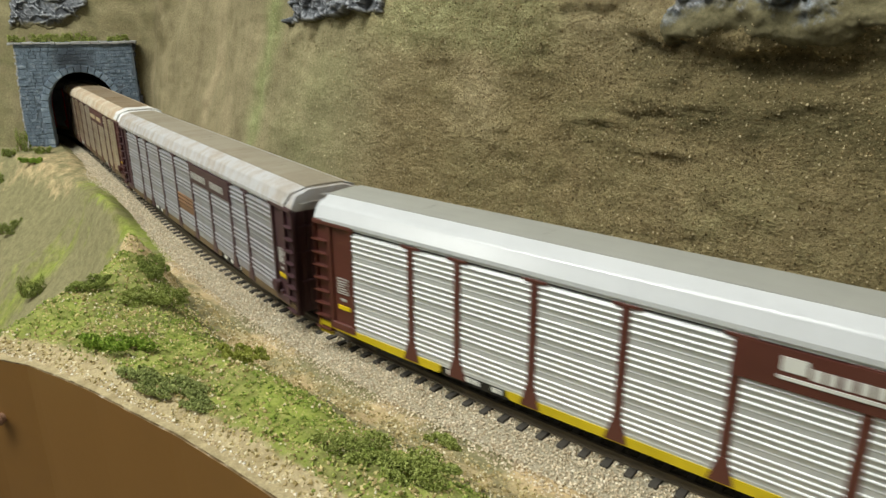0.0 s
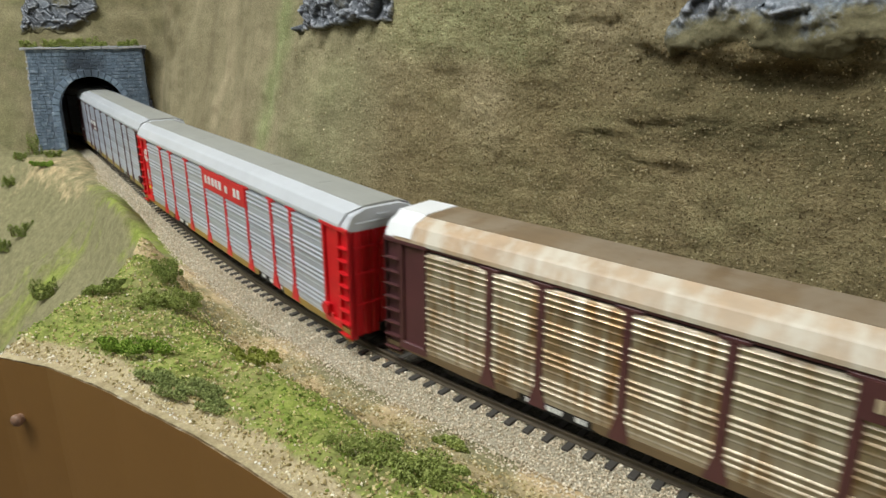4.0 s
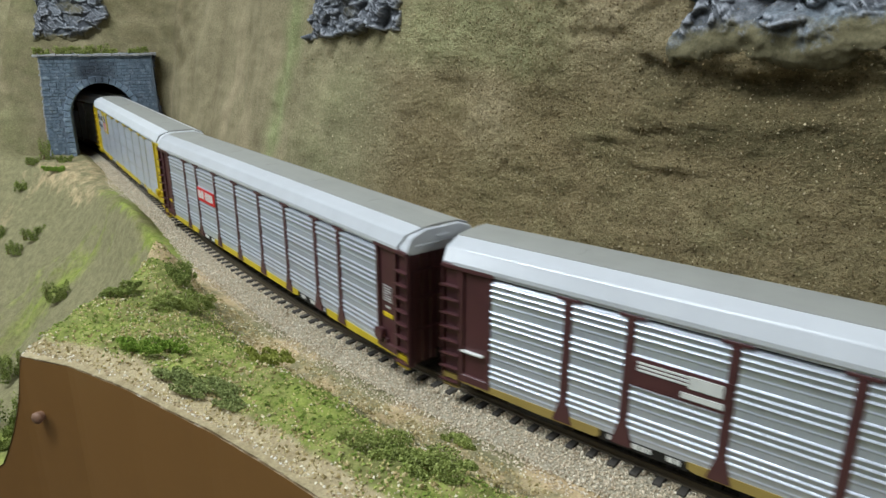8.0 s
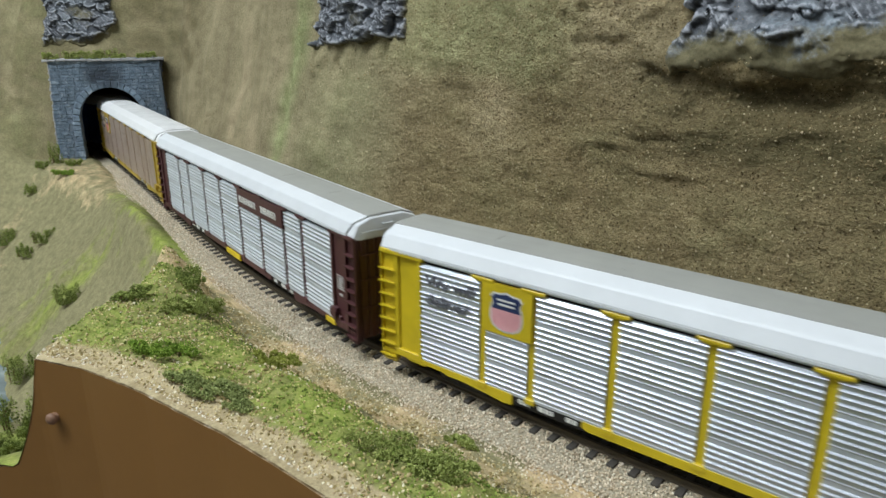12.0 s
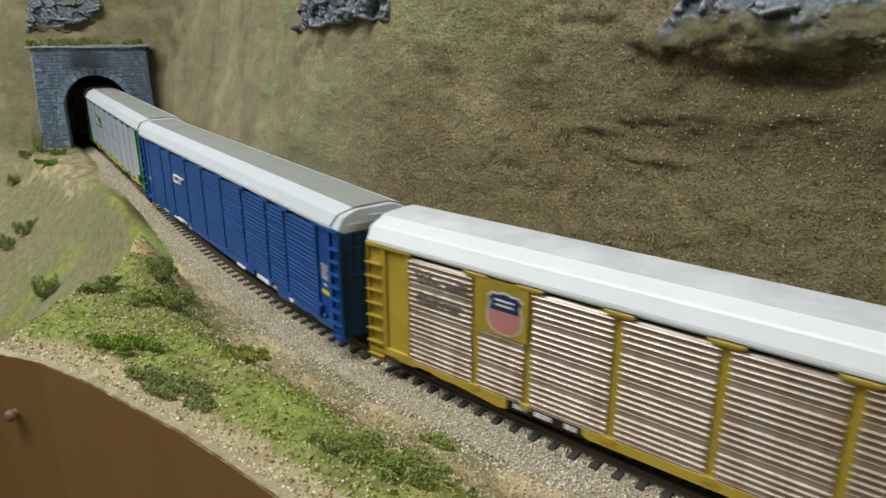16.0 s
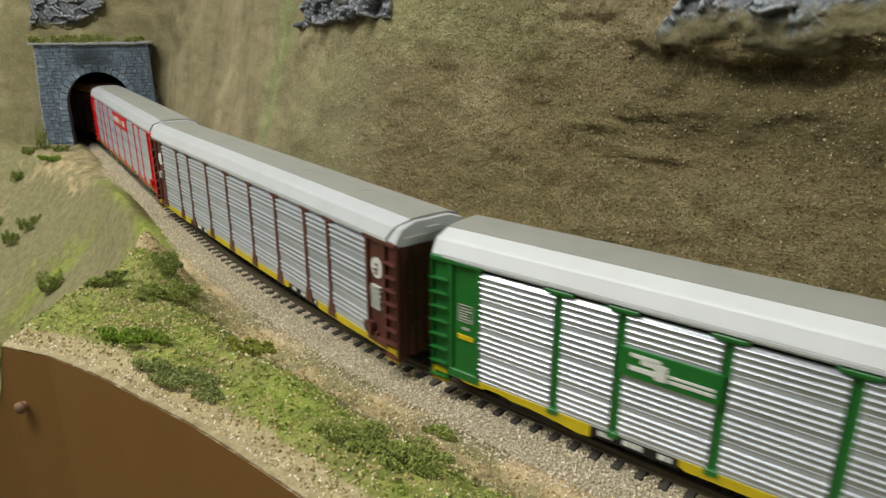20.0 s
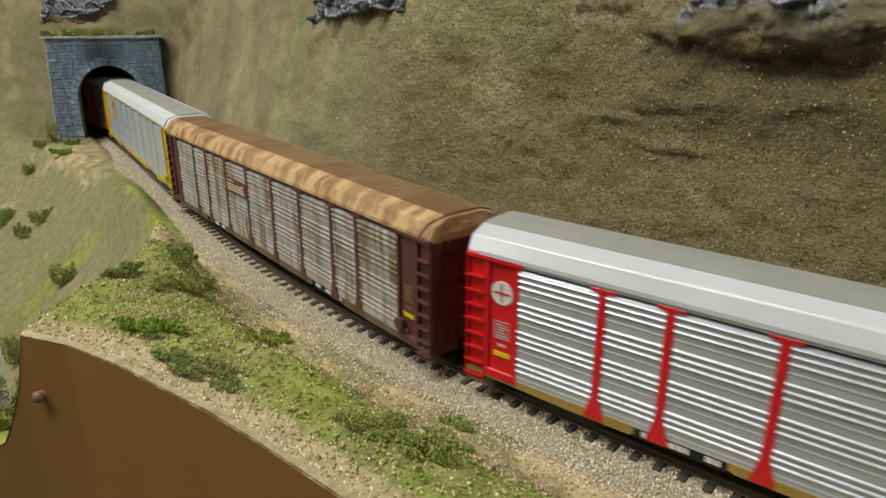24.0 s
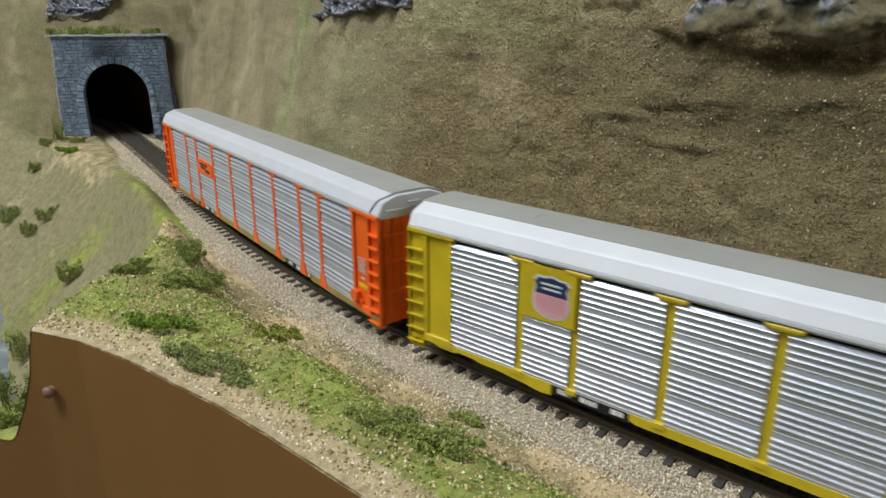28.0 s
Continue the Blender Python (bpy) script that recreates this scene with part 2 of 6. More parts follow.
def weathered_roof(name, base, stain, amount, scale=60, narrow=0.0):
    n = Nodes(name)
    a = n.noise(scale, 7, 0.70, stretch=(1.0, 0.4, 0.4))
    b = n.noise(14, 3, 0.5)
    m = n.math("MULTIPLY", n.ramp(a, [(0.42 + narrow, (0, 0, 0)), (0.56 + narrow, (1, 1, 1))]), n.math("MULTIPLY", n.ramp(b, [(0.3, (0.4, 0.4, 0.4)), (0.6, (1, 1, 1))]), amount))
    col = n.mix(m, linear(base), n.ramp(n.noise(120, 5), [(0.3, linear(stain)), (0.75, tuple(min(1, 1.5 * v) for v in linear(stain)))]))
    n.bump(n.noise(700, 3), 0.15, 0.0004)
    return n.done(col, 0.55)


M["roof_dirty"] = weathered_roof("grimy_white_roof", (0.73, 0.73, 0.74), (0.57, 0.51, 0.44), 0.7, 170, 0.02)
M["roof_dirty_top"] = weathered_roof("grimy_grey_roof", (0.60, 0.57, 0.51), (0.48, 0.44, 0.38), 0.7)
M["roof_tan"] = weathered_roof("tan_rusted_roof", (0.82, 0.78, 0.71), (0.64, 0.52, 0.39), 0.8, 100)
M["roof_tan_top"] = weathered_roof("brown_rusted_roof", (0.56, 0.50, 0.42), (0.44, 0.36, 0.26), 0.9)
M["roof_rust"] = weathered_roof("orange_rusted_roof", (0.79, 0.66, 0.48), (0.47, 0.31, 0.19), 0.95, 120, 0.02)
M["roof_rust_top"] = weathered_roof("dark_rusted_roof", (0.54, 0.43, 0.31), (0.40, 0.28, 0.18), 0.9)


def ground_material():
    """Earth, turf and plaster rim: which grows where is kept in the sheet's cover attribute (r turf, g orange dirt, b pale rim)."""
    n = Nodes("ground_cover")
    at = n.tree.nodes.new("ShaderNodeAttribute")
    at.attribute_name = "cover"
    sep = n.tree.nodes.new("ShaderNodeSeparateColor")
    n.link(at.outputs["Color"], sep.inputs[0])
    fine, coarse, mid = n.noise(900, 5, 0.7), n.noise(22, 5, 0.6), n.noise(160, 5, 0.65)
    earth = n.ramp(mid, [(0.3, linear((0.465, 0.445, 0.325))), (0.7, linear((0.585, 0.56, 0.42)))])
    turf = n.ramp(mid, [(0.28, linear((0.43, 0.46, 0.22))), (0.52, linear((0.555, 0.60, 0.285))), (0.75, linear((0.66, 0.65, 0.40)))])
    olive = n.ramp(mid, [(0.3, linear((0.40, 0.40, 0.25))), (0.7, linear((0.56, 0.54, 0.36)))])
    turf = n.mix(n.ramp(coarse, [(0.40, (0, 0, 0)), (0.62, (1, 1, 1))]), turf, olive)
    dirt = n.ramp(mid, [(0.3, linear((0.66, 0.58, 0.44))), (0.7, linear((0.83, 0.74, 0.58)))])
    rim = n.ramp(mid, [(0.3, linear((0.58, 0.52, 0.39))), (0.75, linear((0.77, 0.71, 0.57)))])
    wob = n.math("SUBTRACT", n.noise(70, 6, 0.7), 0.5)

    def mask(ch):
        return n.ramp(n.math("ADD", sep.outputs[ch], wob), [(0.38, (0, 0, 0)), (0.62, (1, 1, 1))])

    col = n.mix(mask(0), earth, turf)
    col = n.mix(mask(1), col, dirt)
    col = n.mix(mask(2), col, rim)
    col = n.mix(0.35, col, n.ramp(fine, [(0.3, (0.12, 0.12, 0.12)), (0.7, (0.85, 0.85, 0.85))]), "OVERLAY")
    n.bump(n.math("ADD", fine, n.math("MULTIPLY", mid, 1.2)), 0.5, 0.0010)
    return n.done(col, 0.95, 0, 0.15)


def hill_material():
    n = Nodes("hillside_plaster")
    at = n.tree.nodes.new("ShaderNodeAttribute")
    at.attribute_name = "cover"
    sep = n.tree.nodes.new("ShaderNodeSeparateColor")
    n.link(at.outputs["Color"], sep.inputs[0])
    co = n.coords()
    fine, mid, coarse = n.noise(700, 6, 0.72), n.noise(90, 6, 0.65), n.noise(11, 5, 0.6)
    streak = n.noise(20, 6, 0.62, stretch=(1, 1, 0.3))
    brown = n.ramp(mid, [(0.3, linear((0.555, 0.49, 0.36))), (0.7, linear((0.655, 0.58, 0.43)))])
    tan = n.ramp(mid, [(0.3, linear((0.56, 0.50, 0.37))), (0.7, linear((0.72, 0.65, 0.50)))])
    col = n.mix(n.ramp(coarse, [(0.45, (0, 0, 0)), (0.8, (0.5, 0.5, 0.5))]), brown, tan)
    smooth_tan = n.ramp(streak, [(0.3, linear((0.51, 0.47, 0.365))), (0.5, linear((0.59, 0.55, 0.43))), (0.7, linear((0.68, 0.62, 0.50)))])
    col = n.mix(sep.outputs[1], col, smooth_tan)
    green = n.ramp(mid, [(0.3, linear((0.50, 0.53, 0.35))), (0.7, linear((0.64, 0.655, 0.47)))])
    col = n.mix(n.math("MULTIPLY", sep.outputs[0], n.ramp(n.noise(60, 6, 0.7), [(0.25, (0.3, 0.3, 0.3)), (0.6, (1, 1, 1))])), col, green)
    dust = n.ramp(mid, [(0.3, linear((0.67, 0.61, 0.47))), (0.7, linear((0.81, 0.74, 0.59)))])
    col = n.mix(n.math("MULTIPLY", sep.outputs[2], n.ramp(n.noise(120, 6, 0.7), [(0.3, (0.45, 0.45, 0.45)), (0.6, (0.95, 0.95, 0.95))])), col, dust)
    # Alpha darkens: olive earth, with shade by the brow put into the colour.
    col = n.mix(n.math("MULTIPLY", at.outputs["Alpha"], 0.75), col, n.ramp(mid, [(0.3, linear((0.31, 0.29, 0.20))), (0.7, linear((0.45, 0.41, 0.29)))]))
    col = n.mix(0.50, col, n.ramp(fine, [(0.3, (0.14, 0.14, 0.14)), (0.70, (0.95, 0.95, 0.95))]), "OVERLAY")
    clod = n.math("MULTIPLY", n.noise(260, 6, 0.75, stretch=(1, 1, 1.6)), n.math("SUBTRACT", 1.15, sep.outputs[1]))
    n.bump(n.math("ADD", n.math("MULTIPLY", fine, 0.8), n.math("ADD", n.math("MULTIPLY", mid, 0.7), n.math("MULTIPLY", clod, 2.4))), 0.9, 0.0019)
    return n.done(col, 0.95, 0, 0.12)


def speck_material(name, stops, rough=0.9):
    """Loose grains, each of its own shade."""
    n = Nodes(name)
    g = n.tree.nodes.new("ShaderNodeNewGeometry")
    col = n.ramp(g.outputs["Random Per Island"], [(p, linear(c)) for p, c in stops])
    n.bump(n.noise(2500, 2), 0.2, 0.0003)
    return n.done(col, rough, 0, 0.2)


M["ground"] = ground_material()
M["hill"] = hill_material()
M["ballast"] = speck_material("ballast_stone", [(0.0, (0.66, 0.59, 0.49)), (0.3, (0.79, 0.73, 0.63)), (0.75, (0.88, 0.82, 0.72)), (1.0, (0.95, 0.92, 0.85))])
M["grit"] = speck_material("hill_grit", [(0.0, (0.28, 0.24, 0.16)), (0.30, (0.50, 0.43, 0.30)), (0.70, (0.66, 0.58, 0.42)), (1.0, (0.90, 0.84, 0.68))])
M["turf_bits"] = speck_material("turf_flock", [(0.0, (0.36, 0.41, 0.19)), (0.3, (0.48, 0.56, 0.24)), (0.6, (0.60, 0.66, 0.33)), (0.82, (0.70, 0.68, 0.42)), (1.0, (0.86, 0.79, 0.58))])
M["straw_bits"] = speck_material("straw_flock", [(0.0, (0.50, 0.45, 0.28)), (0.4, (0.67, 0.60, 0.42)), (0.8, (0.79, 0.73, 0.56)), (1.0, (0.93, 0.90, 0.80))])
M["crumbs"] = speck_material("plaster_crumbs", [(0.0, (0.50, 0.42, 0.30)), (0.35, (0.72, 0.64, 0.50)), (0.7, (0.86, 0.82, 0.73)), (1.0, (0.95, 0.94, 0.91))])
M["bush"] = speck_material("bush_foam", [(0.0, (0.38, 0.42, 0.19)), (0.5, (0.53, 0.57, 0.29)), (1.0, (0.68, 0.71, 0.43))])
M["bush_dark"] = speck_material("dark_bush_foam", [(0.0, (0.33, 0.37, 0.17)), (0.5, (0.46, 0.51, 0.25)), (1.0, (0.61, 0.65, 0.36))])
M["bush_grey"] = speck_material("grey_green_bush_foam", [(0.0, (0.40, 0.44, 0.25)), (0.5, (0.52, 0.56, 0.33)), (1.0, (0.64, 0.67, 0.43))])
M["bush_olive"] = speck_material("olive_bush_foam", [(0.0, (0.42, 0.45, 0.16)), (0.5, (0.54, 0.56, 0.24)), (1.0, (0.66, 0.67, 0.36))])
M["bush_bright"] = speck_material("bright_bush_foam", [(0.0, (0.32, 0.42, 0.12)), (0.5, (0.46, 0.57, 0.20)), (1.0, (0.60, 0.68, 0.30))])
M["tie"] = paint("dark_tie_plastic", (0.27, 0.255, 0.23), 0.75, 0.3)
M["tie_grey"] = paint("grey_tie_plastic", (0.52, 0.50, 0.46), 0.75, 0.3)
M["rail"] = paint("weathered_rail", (0.36, 0.32, 0.26), 0.45, 0.2, 0.3)
M["fascia"] = paint("brown_fascia_paint", (0.505, 0.362, 0.175), 0.5, 0.02, streak=(0.12, 0.07, 0.04), vary=0.94)
_n = Nodes("crumbling_plaster_edge")
M["plaster"] = _n.done(_n.ramp(_n.noise(160, 6, 0.7), [(0.42, linear((0.42, 0.34, 0.24))), (0.56, linear((0.58, 0.50, 0.38))), (0.70, linear((0.86, 0.83, 0.76)))]), 0.9, 0, 0.2)
M["wood_knob"] = paint("pale_screw_plug", (0.52, 0.39, 0.30), 0.6, 0.4)
M["liner"] = paint("tunnel_liner_brown", (0.46, 0.36, 0.24), 0.9, 0.3)
M["room_wall"] = paint("room_wall_paint", (0.82, 0.80, 0.76), 0.9, 0.05)
M["room_floor"] = paint("room_floor_grey", (0.40, 0.38, 0.36), 0.7, 0.2)


def stone_material(name, tone):
    n = Nodes(name)
    r = n.tree.nodes.new("ShaderNodeObjectInfo").outputs["Random"]
    a, b = n.noise(160, 6, 0.7), n.noise(700, 5, 0.7)
    col = n.ramp(a, [(0.3, linear((0.33 * tone, 0.38 * tone, 0.43 * tone))), (0.55, linear((0.46 * tone, 0.52 * tone, 0.58 * tone))), (0.75, linear((0.66 * tone, 0.70 * tone, 0.74 * tone)))])
    col = n.mix(n.math("MULTIPLY", r, 0.25), col, linear((0.33, 0.36, 0.42)))
    # soot above the crown of the arch
    sep = n.tree.nodes.new("ShaderNodeSeparateXYZ")
    n.link(n.coords(), sep.inputs[0])
    dx = n.math("MULTIPLY", n.math("ADD", sep.outputs[0], 0.004), 1 / 0.034)
    dz = n.math("MULTIPLY", n.math("SUBTRACT", sep.outputs[2], 0.094), 1 / 0.024)
    r2 = n.math("ADD", n.math("MULTIPLY", dx, dx), n.math("MULTIPLY", dz, dz))
    soot = n.ramp(n.math("ADD", r2, n.math("MULTIPLY", n.noise(90, 5, 0.7), 0.8)), [(0.40, (0.85, 0.85, 0.85)), (1.25, (0, 0, 0))])
    col = n.mix(soot, col, linear((0.17, 0.18, 0.21)))
    n.bump(n.math("ADD", b, a), 0.6, 0.0008)
    return n.done(col, 0.9, 0, 0.2)


M["stone"] = stone_material("portal_stone", 1.0)
M["stone_pale"] = stone_material("portal_arch_stone", 1.1)
M["edge_dark"] = paint("dark_portal_edge", (0.24, 0.26, 0.30), 0.9, 0.4)
M["coping"] = paint("pale_coping_stone", (0.66, 0.66, 0.66), 0.9, 0.5)
M["mortar"] = paint("portal_mortar", (0.46, 0.51, 0.57), 0.9, 0.3)


def water_material():
    n = Nodes("river_water")
    a = n.noise(18, 5, 0.6, stretch=(1, 2.5, 1))
    col = n.ramp(a, [(0.35, linear((0.36, 0.40, 0.40))), (0.6, linear((0.46, 0.50, 0.50))), (0.75, linear((0.62, 0.65, 0.65)))])
    n.bump(n.noise(120, 4), 0.3, 0.001)
    return n.done(col, 0.5)


M["water"] = water_material()


def rock_material(name, pale, tone=1.0):
    n = Nodes(name)
    g = n.tree.nodes.new("ShaderNodeNewGeometry")
    a = n.noise(130, 7, 0.7)
    col = n.ramp(a, [(0.3, linear((0.33 * tone, 0.34 * tone, 0.365 * tone))), (0.55, linear((0.50 * tone, 0.515 * tone, 0.54 * tone))), (0.75, linear((0.70 * tone, 0.715 * tone, 0.735 * tone)))])
    edge = n.ramp(g.outputs["Pointiness"], [(0.50, (0, 0, 0)), (0.56, (1, 1, 1))])
    col = n.mix(n.math("MULTIPLY", edge, 0.55), col, linear((0.80, 0.81, 0.84)))
    wash = n.ramp(n.noise(30, 5, 0.6), [(0.5, (0, 0, 0)), (0.62, (1, 1, 1))])
    col = n.mix(n.math("MULTIPLY", wash, pale), col, linear((0.60, 0.65, 0.69)))
    # earth that has settled on the casting's rim
    at = n.tree.nodes.new("ShaderNodeAttribute")
    at.attribute_name = "cover"
    sep = n.tree.nodes.new("ShaderNodeSeparateColor")
    n.link(at.outputs["Color"], sep.inputs[0])
    rim = n.ramp(n.math("ADD", sep.outputs[0], n.math("MULTIPLY", n.math("SUBTRACT", n.noise(220, 6, 0.7), 0.5), 1.1)), [(0.30, (0, 0, 0)), (0.72, (1, 1, 1))])
    earth = n.ramp(n.noise(90, 6, 0.65), [(0.3, linear((0.37, 0.35, 0.26))), (0.7, linear((0.49, 0.46, 0.35)))])
    col = n.mix(rim, col, earth)
    col = n.mix(0.35, col, n.ramp(n.noise(700, 6, 0.72), [(0.3, (0.1, 0.1, 0.1)), (0.72, (0.9, 0.9, 0.9))]), "OVERLAY")
    n.bump(n.noise(600, 6, 0.7), 0.6, 0.001)
    return n.done(col, 0.9, 0, 0.2)


M["rock_dark"] = rock_material("dark_rock_casting", 0.12, 0.74)
M["rock_pale"] = rock_material("pale_rock_casting", 0.55, 0.80)


# ---------------------------------------------------------------- the room
def slab(name, data, material, kind="structure", label="", category=""):
    ob = new(name, mesh_of(name, *data, material))
    return tagged(ob, label, category, "", kind)


X0, X1, Y0, Y1 = -6.0, 6.0, -4.6, 3.2
slab("floor", box_data(X0, X1, Y0, Y1, FLOOR - 0.1, FLOOR), M["room_floor"], label="grey concrete floor of the layout room")
slab("ceiling", box_data(X0, X1, Y0, Y1, CEILING, CEILING + 0.1), M["room_wall"], label="white painted ceiling of the layout room")
slab("wall_north", box_data(X0, X1, Y1, Y1 + 0.1, FLOOR, CEILING), M["room_wall"], label="off-white painted room wall")
slab("wall_south", box_data(X0, X1, Y0 - 0.1, Y0, FLOOR, CEILING), M["room_wall"], label="off-white painted room wall")
slab("wall_west", box_data(X0 - 0.1, X0, Y0 - 0.1, Y1 + 0.1, FLOOR, CEILING), M["room_wall"], label="off-white painted room wall")
slab("wall_east", box_data(X1, X1 + 0.1, Y0 - 0.1, Y1 + 0.1, FLOOR, CEILING), M["room_wall"], label="off-white painted room wall")

_e = Nodes("lamp_tube_glow")
_e.bsdf.inputs["Emission Color"].default_value = (1, 0.97, 0.92, 1)
_e.bsdf.inputs["Emission Strength"].default_value = 4.0
M["tube"] = _e.done((0.9, 0.9, 0.9), 0.4)
M["lamp_body"] = paint("lamp_body_white", (0.9, 0.9, 0.9), 0.4, 0.05)
for lx, ly in LAMPS:
    lamp = tagged(new("ceiling_lamp"), "white fluorescent ceiling lamp with two glowing tubes", "lamp", "ceiling lamps")
    lamp.location = (lx, ly, CEILING)
    part_of("lamp_body", mesh_of("lamp_body", *box_data(-0.62, 0.62, -0.14, 0.14, -0.05, 0, 0.01), M["lamp_body"]), lamp)
    for dy in (-0.06, 0.06):
        v, f = disc(0.013, -0.58, 0.58, 12, cz=-0.068)
        part_of("tube", mesh_of("tube", [(y, x + dy, z) for x, y, z in v], f, M["tube"]), lamp, "glowing fluorescent tube")
    data = bpy.data.lights.new("tube_light", "AREA")
    data.shape, data.size, data.size_y, data.energy, data.color = "RECTANGLE", 1.2, 0.24, LAMP_WATTS, (0.96, 1.0, 0.99)
    light = new("tube_light", data)
    light.location = (lx, ly, CEILING - 0.09)


# ---------------------------------------------------------------- landscape
FASCIA = [(-6.0, 0.30), (-0.60, 0.27), (-0.30, 0.252), (-0.22, 0.25), (-0.182, 0.243), (-0.155, 0.234), (-0.121, 0.214), (-0.082, 0.188), (-0.053, 0.165), (-0.026, 0.143), (0.03, 0.092)]


def fascia_y(x):
    """The fascia's line in plan; along the right-hand part it keeps its distance from the track."""
    sx, sy, _ = on_track(np.arange(0.18, 5.9, 0.02), 0.105)
    px = np.concatenate([[a for a, _ in FASCIA], sx[sx > 0.06]])
    py = np.concatenate([[b for _, b in FASCIA], sy[sx > 0.06]])
    return np.interp(x, px, py)


# rim between the upper ground and the river valley, from the aisle to the back
RIM = [(-0.187, 0.05), (-0.185, 0.243), (-0.170, 0.30), (-0.165, 0.338), (-0.175, 0.384), (-0.256, 0.499), (-0.348, 0.626), (-0.440, 0.698), (-0.53, 0.738), (-1.2, 0.80), (-6.0, 0.85)]


def rim_distance(x, y):
    """Signed distance to the valley rim, positive on the valley's side."""
    best = np.full(len(x), 1e9)
    sign = np.ones(len(x))
    for (ax, ay), (bx, by) in zip(RIM, RIM[1:]):
        ux, uy = bx - ax, by - ay
        t = np.clip(((x - ax) * ux + (y - ay) * uy) / (ux * ux + uy * uy), 0, 1)
        dx, dy = x - ax - t * ux, y - ay - t * uy
        d = np.hypot(dx, dy)
        near = d < best
        best = np.where(near, d, best)
        sign = np.where(near, np.sign(ux * dy - uy * dx + 1e-12), sign)
    return best * sign


def step(a, b, v):
    t = np.clip((v - a) / (b - a), 0, 1)
    return t * t * (3 - 2 * t)


def bumps(x, y, scale, octaves=4, z=0.0):
    return np.array([noise.fractal((a * scale, b * scale, z), 1.0, 2.0, octaves) for a, b in zip(x, y)])


def ground_height(x, y, rough=True):
    s, d = track_sd(x, y)
    e = rim_distance(x, y)
    # bank between ballast and fascia, with a knoll at its far end
    bank = -0.006 + 0.022 * step(0.042, 0.078, d) + 0.004 * step(0.08, 0.1, d)
    knoll = 0.017 * np.exp(-(((s + 0.108) / 0.042) ** 2) - ((d - 0.064) / 0.018) ** 2)
    upper = bank + knoll
    # the shoulder beside the track towards the tunnel is low, with a mound half way
    low = -0.006 + 0.014 * np.exp(-(((s + 0.29) / 0.07) ** 2) - ((d - 0.045) / 0.015) ** 2)
    low = low + 0.009 * step(-0.46, -0.54, s) * step(0.022, 0.038, d)
    side = step(-0.16, -0.09, s)
    upper = low * (1 - side) + upper * side
    upper = upper - 0.006 * step(0.022, 0.0, (y - fascia_y(x)))
    # valley
    b = y - fascia_y(x)
    floor = -0.043 - 0.094 * step(0.02, 0.15, b)
    wide = 0.034 + 0.046 * step(0.0, 0.10, b)
    drop = 0.078 * np.clip((e + 0.003) / wide, 0, 1) ** (0.6 + 0.2 * step(0.0, 0.1, b)) + 0.09 * step(0.05, 0.19, e)
    val = np.maximum(upper - drop, floor)
    z = np.where(e > -0.003, val, upper)
    z = z + 0.022 * step(0.60, 0.775, y) ** 1.5 * step(-0.475, -0.53, x)
    peak = np.hypot((s + 0.119) / 1.5, d - 0.0600)
    z = np.where(peak < 0.03, np.maximum(z, 0.0320 - 1.7 * np.maximum(peak, 0.002)), z)
    z = np.where(d < 0.03, np.minimum(z, -0.006), z)
    if rough:
        w = step(0.03, 0.05, d) * (0.12 + 0.88 * step(0.0, 0.014, y - fascia_y(x)))
        z = z + w * (0.0030 * bumps(x, y, 28, 5) + 0.0012 * bumps(x, y, 120, 3, 5.0) + 0.0016 * bumps(x, y, 320, 2, 9.0) * step(0.02, -0.03, e))
        ridge = np.abs(bumps(0.817 * y - 0.577 * x, 0.2 * x + 0.14 * y, 13, 3, 3.0))
        z = z - 0.012 * ridge * step(0.0, 0.04, e)
        # a narrow gully below the rim
        z = z - 0.004 * np.exp(-((s + 0.352 - 0.55 * (e - 0.02)) / 0.005) ** 2) * np.exp(-((e - 0.020) / 0.016) ** 4)
    return z, s, d, e


def sheet(name, P, cover, material, keep=None, smooth=True):
    """A grid of places (rows, columns, 3) as one mesh with a cover attribute."""
    r, c, _ = P.shape
    idx = np.arange(r * c).reshape(r, c)
    q = np.stack([idx[:-1, :-1], idx[:-1, 1:], idx[1:, 1:], idx[1:, :-1]], -1).reshape(-1, 4)
    if keep is not None:
        q = q[keep.reshape(-1)]
    me = mesh_of(name, P.reshape(-1, 3).tolist(), q.tolist(), material, smooth)
    at = me.color_attributes.new("cover", "FLOAT_COLOR", "POINT")
    buf = np.ones((r * c, 4), dtype=np.float32)
    buf[:, :cover.shape[-1]] = cover.reshape(r * c, -1)
    at.data.foreach_set("color", buf.reshape(-1))
    return new(name, me)


